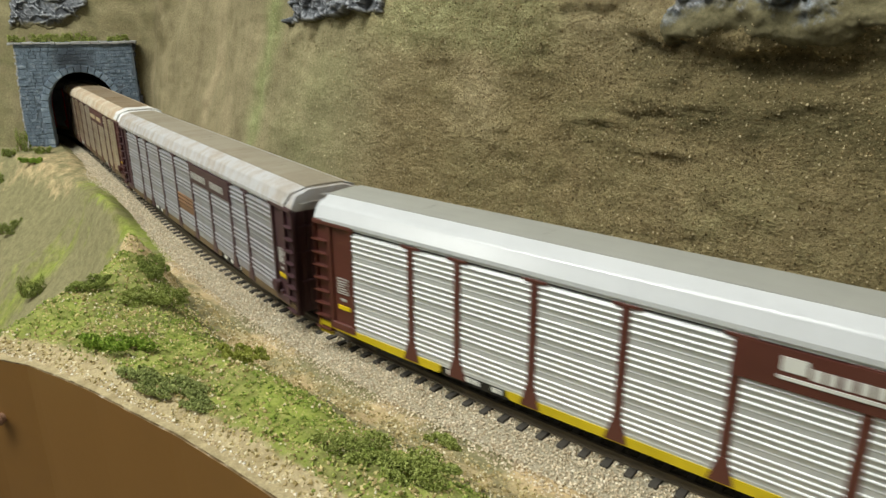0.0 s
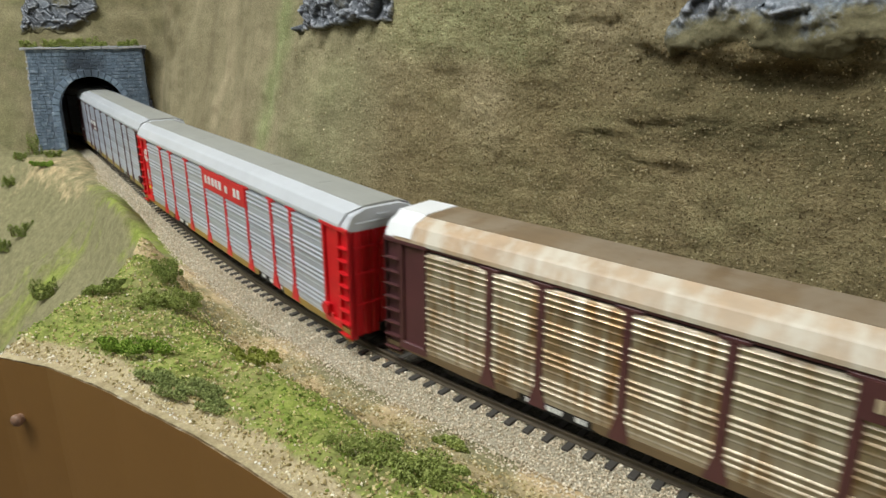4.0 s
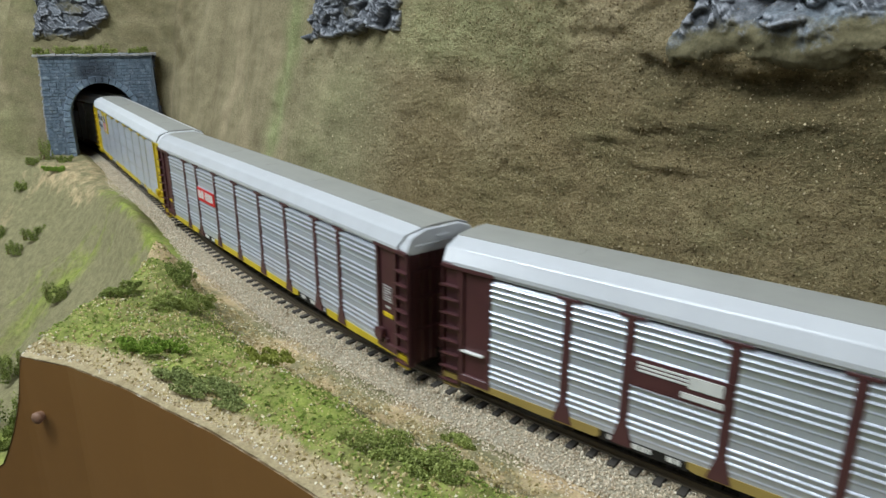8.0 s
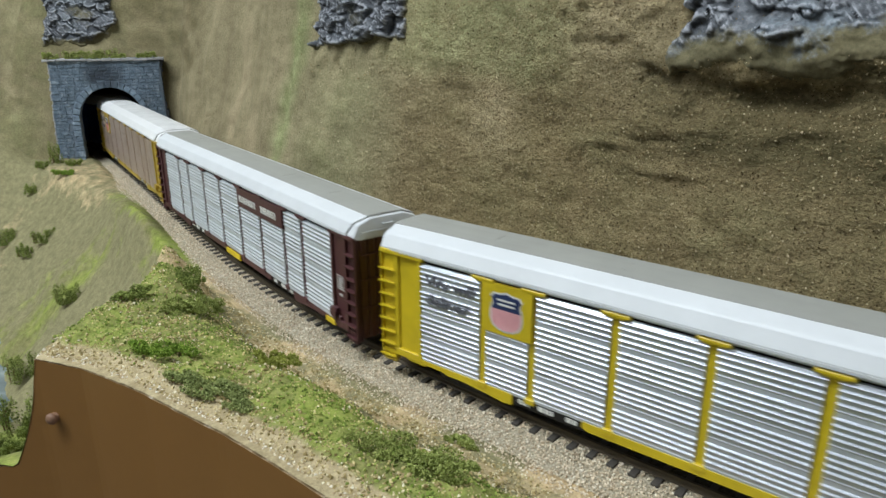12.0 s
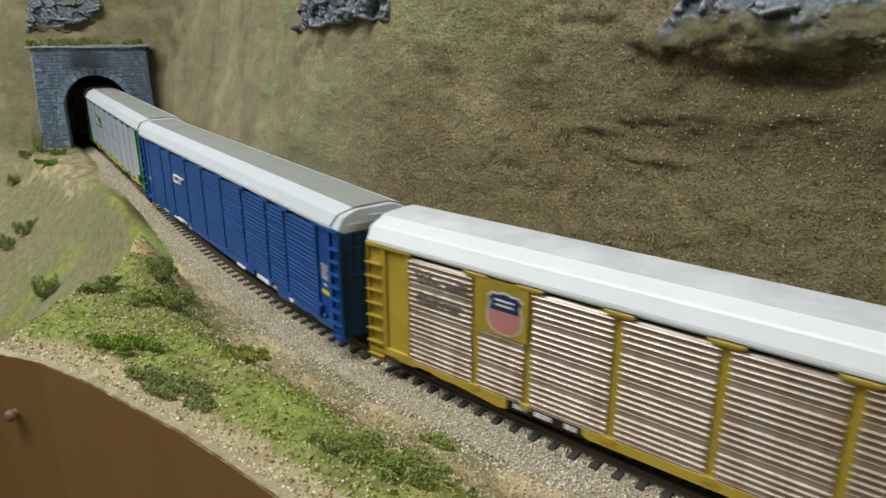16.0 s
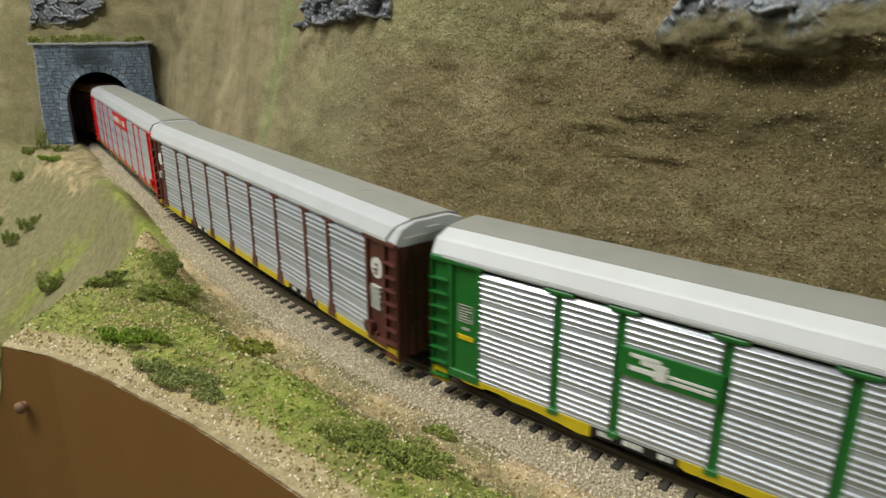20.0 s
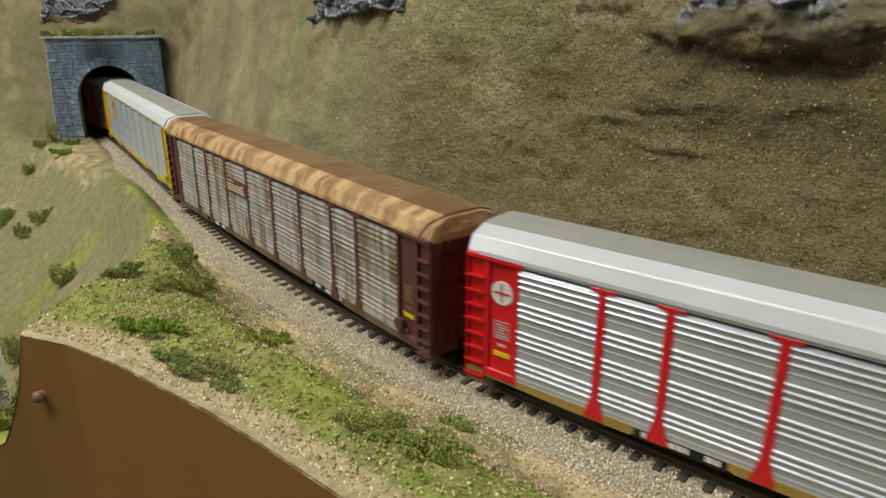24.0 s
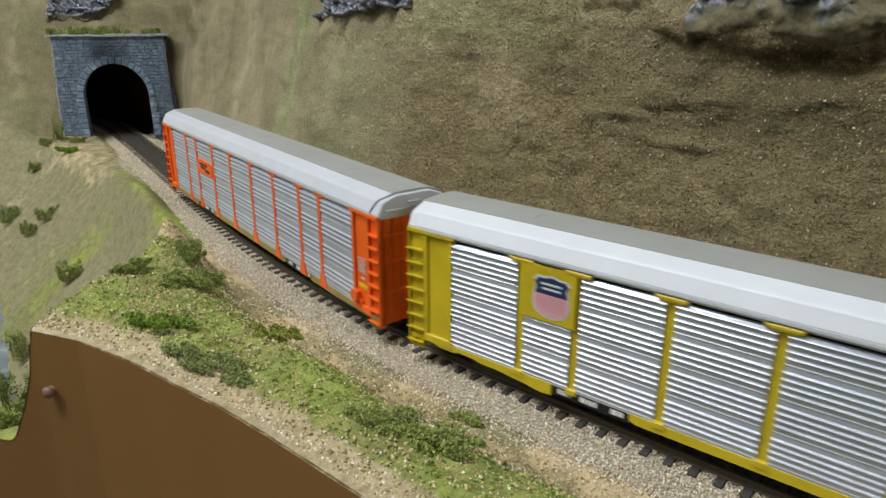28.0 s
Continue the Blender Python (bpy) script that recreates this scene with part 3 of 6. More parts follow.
def build_ground():
    ax = np.concatenate([np.arange(-6, -0.8, 0.12), np.arange(-0.8, -0.45, 0.012), np.arange(-0.45, 0.24, 0.003), np.arange(0.24, 0.6, 0.015), np.arange(0.6, 5.0, 0.08)])
    bx = np.concatenate([[-0.0033], np.arange(0, 0.30, 0.003), np.arange(0.30, 0.62, 0.008), np.arange(0.62, 1.3, 0.05), np.arange(1.3, 2.9, 0.3)])
    A, B = np.meshgrid(ax, bx, indexing="ij")
    x = A.reshape(-1)
    y = fascia_y(x) + B.reshape(-1)
    z, s, d, e = ground_height(x, y)
    P = np.stack([x, y, z], -1).reshape(len(ax), len(bx), 3)
    turf = step(0.048, 0.062, d) * (0.45 + 0.55 * step(0.20, -0.12, s))
    streaks = bumps(0.817 * y - 0.577 * x, 0.3 * x + 0.2 * y, 13, 4, 17.0)
    broad = bumps(0.817 * y - 0.577 * x, 0.5 * x + 0.35 * y, 7, 3, 43.0)
    turf = np.where(e > 0, 0.16 + 0.32 * streaks + 0.50 * broad + 0.16 * step(0.075, 0.01, e) * step(-0.44, -0.36, s) + 0.2 * step(-0.30, -0.40, x), np.maximum(turf, 0.75 * step(0.05, 0.06, d)))
    turf = np.where((s < -0.16) & (e <= 0), 0.50, turf)
    turf = turf + 0.13 * step(-0.42, -0.34, s) * step(-0.11, -0.15, s) * step(0.05, 0.01, np.abs(e - 0.01)) * (0.6 + streaks)
    dirt = step(0.018, 0.026, d) * step(0.058, 0.046, d) * np.clip(0.46 + 0.5 * bumps(x, y, 30, 3, 31.0), 0.1, 0.8)
    dirt = np.maximum(dirt, 0.6 * np.exp(-(((s + 0.105) / 0.026) ** 2) - ((d - 0.050) / 0.008) ** 2))
    dirt = np.where(e > 0.01, 0.15 + 0.40 * np.maximum(0, streaks + 0.1) * step(0.46, 0.60, y), dirt)
    dirt = np.where((s < -0.17) & (e <= 0.01), 0.12 + 0.36 * step(-0.38, -0.46, s) * step(-0.62, -0.54, s), dirt)
    turf = turf - 0.3 * step(-0.42, -0.50, s)
    dirt = np.maximum(dirt, 1.1 * np.exp(-((np.hypot((s + 0.116) / 1.3, d - 0.058)) / 0.0095) ** 4))
    turf = turf - 0.6 * step(0.58, 0.68, y) * step(-0.42, -0.48, x) + 0.5 * step(0.07, 0.03, y - fascia_y(x)) * step(0.0, 0.02, e)
    b = B.reshape(-1)
    rim = step(0.018, 0.004, b) * 0.95 * step(0.012, 0.002, e)
    cover = np.stack([turf, dirt, rim], -1)
    ob = sheet("ground", P, cover, M["ground"])
    return tagged(ob, "scenic ground of turf, straw and orange dirt beside the track", "ground", "", "structure")


ground = build_ground()

# plan of the hill's foot: right of the tunnel it follows the track, then it crosses behind the portal
PORTAL = ((-0.4505, 0.741), (-0.3372, 0.7858))


def hill_foot():
    pts = []
    for s in np.concatenate([np.arange(5.2, 0.6, -0.1), np.arange(0.6, -0.5, -0.004)]):
        off = -0.084 + 0.036 * step(-0.02, -0.22, s) + 0.012 * step(-0.3, -0.5, s)
        x, y, _ = on_track(s, off)
        pts.append((float(x), float(y)))
    (lx, ly), (rx, ry) = PORTAL
    ux, uy = rx - lx, ry - ly
    back = (-uy / math.hypot(ux, uy), ux / math.hypot(ux, uy))
    for t in np.arange(1.05, -0.06, -0.02):
        q = 0.012 - 0.008 * float(step(0.88, 1.0, t))
        pts.append((lx + ux * t + back[0] * q, ly + uy * t + back[1] * q))
    for x, y in ((-0.52, 0.745), (-0.60, 0.76), (-0.75, 0.79), (-1.0, 0.80), (-1.6, 0.82), (-3.0, 0.84), (-6.0, 0.86)):
        pts.append((x, y))
    # even spacing, denser where the camera looks
    P = np.array(pts)
    L = np.concatenate([[0], np.cumsum(np.hypot(*np.diff(P, axis=0).T))])
    corner = L[np.argmin(np.hypot(P[:, 0] + 0.3372, P[:, 1] - 0.7858))]
    at = np.concatenate([np.arange(0, corner - 1.25, 0.08), np.arange(corner - 1.25, corner - 0.92, 0.0035), np.arange(corner - 0.92, corner - 0.36, 0.0021), np.arange(corner - 0.36, corner + 0.35, 0.0035), np.arange(corner + 0.35, L[-1], 0.08)])
    x, y = np.interp(at, L, P[:, 0]), np.interp(at, L, P[:, 1])
    for _ in range(6):
        x[1:-1] = (x[:-2] + 2 * x[1:-1] + x[2:]) / 4
        y[1:-1] = (y[:-2] + 2 * y[1:-1] + y[2:]) / 4
    return x, y, at - corner


def hill_shape(aa, h):
    """How far the hill's face lies behind its foot, place by place, and the soft noise that goes with it."""
    def fr(p, q, z, oct=4, rough=1.0):
        return np.array([noise.fractal((a * p, b * q, z), rough, 2.0, oct) for a, b in zip(aa, h)])
    lean = 0.16 + 0.14 * step(-0.35, -0.15, aa) + 0.25 * step(0.05, 0.25, aa)
    lean = lean - 0.17 * np.exp(-((aa + 0.015) / 0.055) ** 2)
    back = np.where(h > 0, lean * h, 0.3 * h) + 1.6 * np.maximum(h - 0.24, 0) + 6.0 * np.maximum(h - 0.36, 0) + 18 * np.maximum(h - 0.43, 0)
    right = step(-0.42, -0.55, aa)
    n1, n3 = fr(9, 12, 1.0), fr(40, 6, 4.0, 3)
    n2, n4, n5 = fr(75, 110, 7.0, 5, 0.8), fr(16, 90, 2.0, 4), fr(26, 45, 12.0)
    # an overhanging brow with a hollow under it, and thin shelves with cracks below them
    st = -0.55 - aa
    brow = np.exp(-np.maximum(np.abs(st - 0.160) - 0.014, 0) ** 2 / 0.00022)
    far = step(0.178, 0.20, st) * step(0.42, 0.34, st)
    brow = np.maximum(brow, 0.25 * far)
    edge = h + 0.006 * n5 + 0.004 * n2 - 0.30 * np.clip(st - 0.185, 0, 0.06)
    back -= 0.0045 * brow * step(0.1190, 0.1250, edge) * step(0.20, 0.13, h)
    back += 0.0060 * brow * np.exp(-((edge - 0.1165) / 0.0050) ** 2)
    for ca, ch, half, deep, tilt in ((-0.664, 0.1285, 0.018, 0.0062, 0.05), (-0.668, 0.0975, 0.026, 0.0028, 0.03), (-0.718, 0.0975, 0.022, 0.0022, -0.25), (-0.752, 0.1290, 0.018, 0.0040, 0.2), (-0.632, 0.0860, 0.016, 0.0026, -0.15), (-0.665, 0.0800, 0.022, 0.0022, 0.0), (-0.780, 0.1120, 0.03, 0.0035, 0.1), (-0.575, 0.0700, 0.02, 0.0016, 0.1), (-0.530, 0.1130, 0.016, 0.0016, 0.1), (-0.595, 0.1200, 0.012, 0.0020, 0.0)):
        line = ch + tilt * (aa - ca) + 0.005 * n5 + 0.004 * n2
        w = np.exp(-((aa - ca) / half) ** 4)
        deep = deep * 0.75
        back -= deep * w * step(-0.0006, 0.0012, h - line) * step(0.020, 0.0015, h - line)
        back += 0.4 * deep * w * np.exp(-((h - line + 0.0014) / 0.0014) ** 2)
    wide = step(0.10, 0.16, st)
    back += wide * (-0.38 * 0.018 * step(0.117, 0.143, h) + 20 * np.clip(h - 0.131, 0, 0.03) ** 2)
    clods = np.exp(-((aa + 0.618) / 0.036) ** 4) * step(0.122, 0.138, h)
    back -= 0.0036 * clods * np.maximum(fr(120, 150, 21.0, 3), -0.2)
    lumps = np.exp(-((aa + 0.412) / 0.020) ** 4) * step(0.112, 0.120, h) * step(0.140, 0.132, h)
    back -= 0.0046 * lumps * np.maximum(fr(70, 60, 33.0, 2), -0.3)
    shelf = np.maximum(n4 - 0.32, 0)
    back -= right * (0.0024 * shelf + 0.0009 * n5)
    calm = 1 - step(-0.02, 0.0, aa) * step(0.16, 0.14, aa) * 0.85
    back -= calm * ((0.006 - 0.003 * right) * n1 + (0.0006 + 0.0008 * right) * n2 + 0.0018 * (1 - right) * n3)
    return back, n1, n5


HILL_LINE = hill_foot()


def hill_place(aa, h, out=0.0):
    """Places on the hill's face, out metres proud of it."""
    fx, fy, a = HILL_LINE
    tx, ty = np.gradient(fx), np.gradient(fy)
    ln = np.hypot(tx, ty)
    back, n1, n5 = hill_shape(aa, h)
    # the foot runs from right to left, so the hill lies on its right
    nx, ny = np.interp(aa, a, ty / ln), np.interp(aa, a, -tx / ln)
    b = back - out
    return np.stack([np.interp(aa, a, fx) + nx * b, np.interp(aa, a, fy) + ny * b, h], -1), n1, n5


def build_hill():
    a = HILL_LINE[2]
    hs = np.concatenate([np.arange(-0.16, -0.02, 0.012), np.arange(-0.02, 0.04, 0.0035), np.arange(0.04, 0.172, 0.0017), np.arange(0.172, 0.20, 0.004), np.arange(0.20, 0.34, 0.02), [0.38, 0.42, 0.44, 0.45]])
    A, Hh = np.meshgrid(a, hs, indexing="ij")
    aa, h = A.reshape(-1), Hh.reshape(-1)
    flat, n1, n5 = hill_place(aa, h)
    P = flat.reshape(len(a), len(hs), 3)
    green = 0.95 * np.exp(-(((aa + 0.360 + 0.25 * (h - 0.11) + 0.006 * n5) / 0.014) ** 2))
    green = np.maximum(green, 0.55 * np.exp(-(((aa + 0.43) / 0.05) ** 2)) * step(0.16, 0.10, h) * (0.6 + 0.5 * n1))
    green = np.maximum(green, 0.85 * np.exp(-(((aa + 0.545) / 0.075) ** 4)) * step(0.110, 0.135, h + 0.012 * n1))
    pale = 0.25 * np.exp(-(((aa + 0.545) / 0.085) ** 4)) * step(0.105, 0.135, h + 0.012 * n1)
    green = np.maximum(green, 0.30 * right_of(aa) * (0.6 + 0.6 * n5))
    green = np.maximum(green, step(0.10, 0.15, aa) * np.clip(0.20 + 0.6 * n5, 0.0, 0.6))
    green = np.maximum(green, 0.7 * step(0.13, 0.17, aa) * step(0.09, 0.02, h))
    smooth = 1 - step(-0.44, -0.55, aa + 0.03 * n1 + 0.25 * (h - 0.10))
    green = np.maximum(green, 0.20 * step(-0.03, 0.02, aa) * step(0.09, 0.12, h))
    tan = np.exp(-(((aa + 0.557 + 0.01 * n5) / 0.022) ** 2) - ((h - 0.10 + 0.01 * n1) / 0.024) ** 2) + 1.2 * np.exp(-(((aa + 0.640) / 0.040) ** 2) - ((h - 0.146) / 0.026) ** 2)
    tan = np.maximum(tan, pale)
    # Darker olive earth; shade under the overhang is painted in, its lip kept lighter.
    earth_shade = np.clip(step(-0.60, -0.70, aa) * (0.85 + 0.4 * n1 + 0.3 * n5), 0, 1) * step(0.160, 0.138, h) * step(0.068, 0.100, h + 0.01 * n5)
    earth_shade = earth_shade * (1 - 0.65 * np.exp(-(((aa + 0.705) / 0.040) ** 4)) * step(0.119, 0.124, h))
    earth_shade = np.maximum(earth_shade, 0.8 * step(-0.74, -0.78, aa) * step(0.13, 0.15, h))
    earth_shade = np.maximum(earth_shade, 0.55 * np.exp(-(((aa + 0.605 + 0.02 * n5) / 0.026) ** 2) - ((h - 0.112 + 0.01 * n1) / 0.012) ** 2))
    earth_shade = np.maximum(earth_shade, 0.5 * np.exp(-(((aa + 0.525) / 0.014) ** 2) - ((h - 0.118 + 0.008 * n5) / 0.010) ** 2))
    # Darker brown earth above the portal and to its left.
    earth_shade = np.maximum(earth_shade, 0.95 * step(-0.11, -0.05, aa) * step(0.15, 0.08, aa) * np.clip(0.75 + n5, 0, 1) * step(0.09, 0.11, h))
    earth_shade = np.maximum(earth_shade, 0.72 * step(0.0, 0.05, aa) * np.clip(0.8 + n5, 0, 1))
    cover = np.stack([np.clip(green, 0, 1), smooth, np.clip(tan, 0, 1), earth_shade], -1)
    # the mouth of the tunnel
    (lx, ly), (rx, ry) = PORTAL
    ux, uy = rx - lx, ry - ly
    wd = math.hypot(ux, uy)
    mid = (P[:-1, :-1] + P[1:, 1:]) / 2
    mx, my, mh = mid[..., 0], mid[..., 1], mid[..., 2]
    t = ((mx - lx) * ux + (my - ly) * uy) / (wd * wd)
    v = np.abs(((mx - lx) * -uy + (my - ly) * ux) / wd)
    hole = (t > 0.17) & (t < 0.83) & (v < 0.06) & (mh < 0.092)
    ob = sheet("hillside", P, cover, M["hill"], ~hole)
    return tagged(ob, "steep brown plaster hillside with grit and olive patches behind the track", "hillside", "", "structure")


def right_of(aa):
    return step(-0.46, -0.56, aa)


hill = build_hill()


def build_rock(a0, a1, z0, z1, bulge, material, seed, label, size=1.0, fade=0.25, climb=0.0, lift=0.0, pits=(), patch=1.3):
    """A plaster rock casting of broken blocks set into the hill's face; its lower rim is buried in earth."""
    nu, nv = int((a1 - a0) / 0.0009), int((z1 - z0) / 0.0009)
    U, V = np.meshgrid(np.linspace(0, 1, nu), np.linspace(0, 1, nv), indexing="ij")
    E, O, D = np.zeros(nu * nv), np.zeros(nu * nv), np.zeros(nu * nv)
    for k, (u, v) in enumerate(zip(U.reshape(-1), V.reshape(-1))):
        x, z = u * (a1 - a0), v * (z1 - z0)
        w = Vector((x * 48 + z * 22 + seed, z * 74 - x * 20, seed * 1.7)) / size
        w = w + 0.22 * noise.noise_vector(w * 1.7)
        rock = 0.0
        for f, amp in ((1.0, 0.0064), (2.3, 0.0026)):
            q = w * f
            dist, pts = noise.voronoi(q)
            rise = noise.noise(pts[0] * 5.3)
            tilt = noise.noise_vector(pts[0] * 3.1)
            r = q - pts[0]
            gap = min(1.0, (dist[1] - dist[0]) / 0.06)
            rock += amp * (1.0 * rise + 2.0 * (r.x * tilt.x + r.y * tilt.y) - 0.4 * (1 - gap))
        for pa, pz, ra, rz in pits:
            q = ((a0 + x - pa) / ra) ** 2 + ((z0 + z - pz) / rz) ** 2
            rock -= 0.011 * math.exp(-q * q)
        wob = 0.85 * noise.fractal(Vector((x * 34, z * 40, seed)), 0.7, 2.0, 6)
        low = climb * min(0.06, max(0.0, -0.728 - a0 - x)) + lift * (1 - u)
        inside = min(u * (a1 - a0) / 0.010, (1 - u) * (a1 - a0) / 0.010, (v - low) * (z1 - z0) / 0.007)
        edge = max(0.0, min(1.0, inside + 1.2 * wob * min(1.0, 0.3 + inside) - 0.1))
        # earth banked against the lower rim, and lying in pockets
        D[k] = 1.55 - min(1.55 * edge, (v - low) / fade + 0.45 * wob) + 0.8 * min(1.0, max(0.0, (-0.760 - a0 - x) / 0.04)) + patch * max(0.0, noise.noise(w * 0.45 + Vector((3, 7, 1))) - 0.08)
        bank = min(1.0, max(0.0, D[k] - 0.15) / 0.75)
        bank = bank * bank * (3 - 2 * bank)
        E[k] = edge
        O[k] = -0.0035 + edge * (0.0035 + (1 - bank) * max(0.0012, bulge + rock) + bank * (0.0019 - 0.0016 * min(1.0, max(0.0, D[k] - 0.95) / 0.45) + 0.10 * rock))
    aa, h = a0 + U.reshape(-1) * (a1 - a0), z0 + V.reshape(-1) * (z1 - z0)
    P, _, _ = hill_place(aa, h, O)
    P, E = P.reshape(nu, nv, 3), E.reshape(nu, nv)
    keep = (E[:-1, :-1] + E[1:, 1:]) > 0.02
    dust = np.zeros((nu * nv, 3))
    dust[:, 0] = np.clip(D, 0, 1)
    ob = sheet("rock_outcrop", P, dust, material, keep)
    return tagged(ob, label, "rock", "rock outcrops", "structure")


build_rock(-0.490, -0.388, 0.1275, 0.20, 0.0050, M["rock_dark"], 3.0, "dark grey craggy rock outcrop set in the hillside", 0.75, 0.07, 0.0, 0.13, (), 0.9)
build_rock(-0.95, -0.659, 0.1225, 0.20, 0.0050, M["rock_pale"], 8.0, "pale blue-grey rock outcrop over a dark hollow", 0.8, 0.235, 5.0, 0.0,
           ((-0.698, 0.1344, 0.0032, 0.0038), (-0.675, 0.1464, 0.0040, 0.0030), (-0.704, 0.1510, 0.0080, 0.0026), (-0.690, 0.1560, 0.0050, 0.0030)), 0.25)
build_rock(0.046, 0.152, 0.122, 0.22, 0.0070, M["rock_dark"], 15.0, "grey rock outcrop above the tunnel portal", 0.95, 0.10, 0.0, 0.0, ((0.100, 0.1360, 0.0060, 0.0030), (0.075, 0.1440, 0.0060, 0.0030)), 1.9)

# fascia panel, its top cut to the ground's profile
def build_fascia():
    ax = np.concatenate([np.arange(-6, -0.5, 0.25), np.arange(-0.5, 0.24, 0.004), np.arange(0.24, 5.0, 0.08)])
    y = fascia_y(ax)
    z, _, _, _ = ground_height(ax, y + 0.001)
    v, f = [], []
    n = len(ax)
    ty = np.gradient(y) / np.gradient(ax)
    k = np.sqrt(1 + ty * ty)
    for dx, dz in ((0.0, "t"), (0.003, "t"), (0.003, "b"), (0.0, "b")):
        for i in range(n):
            v.append((float(ax[i] + ty[i] / k[i] * dx - 0.0), float(y[i] - dx / k[i]), float(z[i] - 0.0007) if dz == "t" else FLOOR))
    for r in range(4):
        for i in range(n - 1):
            q = ((r + 1) % 4) * n
            f.append((r * n + i, r * n + i + 1, q + i + 1, q + i))
    f += [(0, n, 2 * n, 3 * n), (n - 1, 4 * n - 1, 3 * n - 1, 2 * n - 1)]
    ob = slab("fascia", (v, f), M["fascia"], label="brown painted hardboard fascia panel cut to the ground's profile", category="fascia")
    ob.data.materials.append(M["plaster"])
    ob.data.polygons.foreach_set("material_index", [1 if k < n - 1 else 0 for k in range(len(ob.data.polygons))])
    return ob


fascia = build_fascia()


def build_crumbs():
    """Pale plaster crumbs where the ground meets the fascia's top edge."""
    rnd = random.Random(61)
    xs = np.array([rnd.uniform(-0.19, 0.12) for _ in range(5200)])
    clump = np.clip(0.5 + 0.9 * bumps(xs, xs * 0, 60, 3, 3.0), 0.05, 1)
    xs = xs[np.array([rnd.random() for _ in xs]) < clump]
    off = np.array([rnd.triangular(-0.0026, 0.0045, 0.0) for _ in xs])
    ys = fascia_y(xs) + off
    z = ground_height(xs, np.maximum(ys, fascia_y(xs) + 0.0008))[0]
    pl = [(float(a), float(b), float(c) - (0.0006 if o < 0 else 0.0)) for a, b, c, o in zip(xs, ys, z, off)]
    scatter("plaster_crumbs", pl, [0.0002 + 0.0007 * rnd.random() ** 3 for _ in pl], M["crumbs"], 62, "white and tan plaster crumbs along the fascia's edge", "plaster")


def build_plug():
    """A round screw plug on the fascia."""
    plug = tagged(new("screw_plug"), "pale round wooden screw plug on the brown fascia", "knob")
    plug.matrix_basis = pose(-0.1745, 0.2400, -0.0130, 0, 0, -17)
    v, f = disc(0.0020, -0.0040, 0.004, 20)
    part_of("stem", mesh_of("stem", v, f, M["wood_knob"]), plug)
    head = []
    for r, y in ((0.0018, -0.0034), (0.0025, -0.0042), (0.0026, -0.0054), (0.0020, -0.0062), (0.0008, -0.0066)):
        head.append([(r * math.cos(i * math.tau / 20), y, r * math.sin(i * math.tau / 20)) for i in range(20)])
    hv = [p for ring in head for p in ring]
    hf = [(k * 20 + i, k * 20 + (i + 1) % 20, k * 20 + 20 + (i + 1) % 20, k * 20 + 20 + i) for k in range(4) for i in range(20)]
    hf += [tuple(range(80, 100)), tuple(range(19, -1, -1))]
    part_of("head", mesh_of("head", hv, hf, M["wood_knob"], True), plug)


build_plug()
slab("water", box_data(-2.5, -0.20, 0.26, 0.80, -0.20, -0.1190), M["water"], label="grey-blue rippled river water in the valley", category="water")


# ---------------------------------------------------------------- track
def ribbon(name, sections, s0, s1, ds, material, parent=None, d0=0.0, label=""):
    """A closed section of (d, z) carried along the track."""
    ss = np.arange(s0, s1 + ds / 2, ds)
    n = len(sections)
    v, f = [], []
    for s in ss:
        for d, z in sections:
            x, y, _ = on_track(s, d0 + d)
            v.append((float(x), float(y), z))
    for i in range(len(ss) - 1):
        for j in range(n):
            f.append((i * n + j, i * n + (j + 1) % n, (i + 1) * n + (j + 1) % n, (i + 1) * n + j))
    f += [tuple(range(n - 1, -1, -1)), tuple(range((len(ss) - 1) * n, len(ss) * n))]
    me = mesh_of(name, v, f, material)
    if parent:
        return part_of(name, me, parent, label)
    return new(name, me)


RAIL = [(-0.0014, -0.0026), (0.0014, -0.0026), (0.0012, -0.0021), (0.0003, -0.0018), (0.0003, -0.0008), (0.0007, -0.0006), (0.0007, -0.0001), (0.0005, 0.0), (-0.0005, 0.0), (-0.0007, -0.0001), (-0.0007, -0.0006), (-0.0003, -0.0008), (-0.0003, -0.0018), (-0.0012, -0.0021)]


def build_track(label, s0, s1, d0, tie_mat, near0, near1):
    tr = tagged(new("railway_track"), label, "track", "", "structure")
    for d in (-0.00895, 0.00895):
        ribbon("rail", [(a + d, b) for a, b in RAIL], s0, s1, 0.02, M["rail"], tr, d0, "steel rail with a worn top")
    v, f = box_data(-0.0014, 0.0014, -0.0150, 0.0150, -0.0052, -0.0026, 0.0002)
    me = mesh_of("tie", v, f, tie_mat)
    far = []
    for s in np.arange(s0 + 0.004, s1, 0.0083):
        x, y, th = on_track(s, d0)
        m = pose(float(x), float(y), 0, 0, 0, math.degrees(float(th)))
        if near0 < s < near1:
            part_of("tie", me, tr, "", m)
        else:
            far.append(([tuple(m @ Vector(p)) for p in v], f))
    ob = part_of("far_ties", mesh_of("far_ties", *joined(*far), tie_mat), tr)
    tagged(ob, kind="stuff")
    return tr


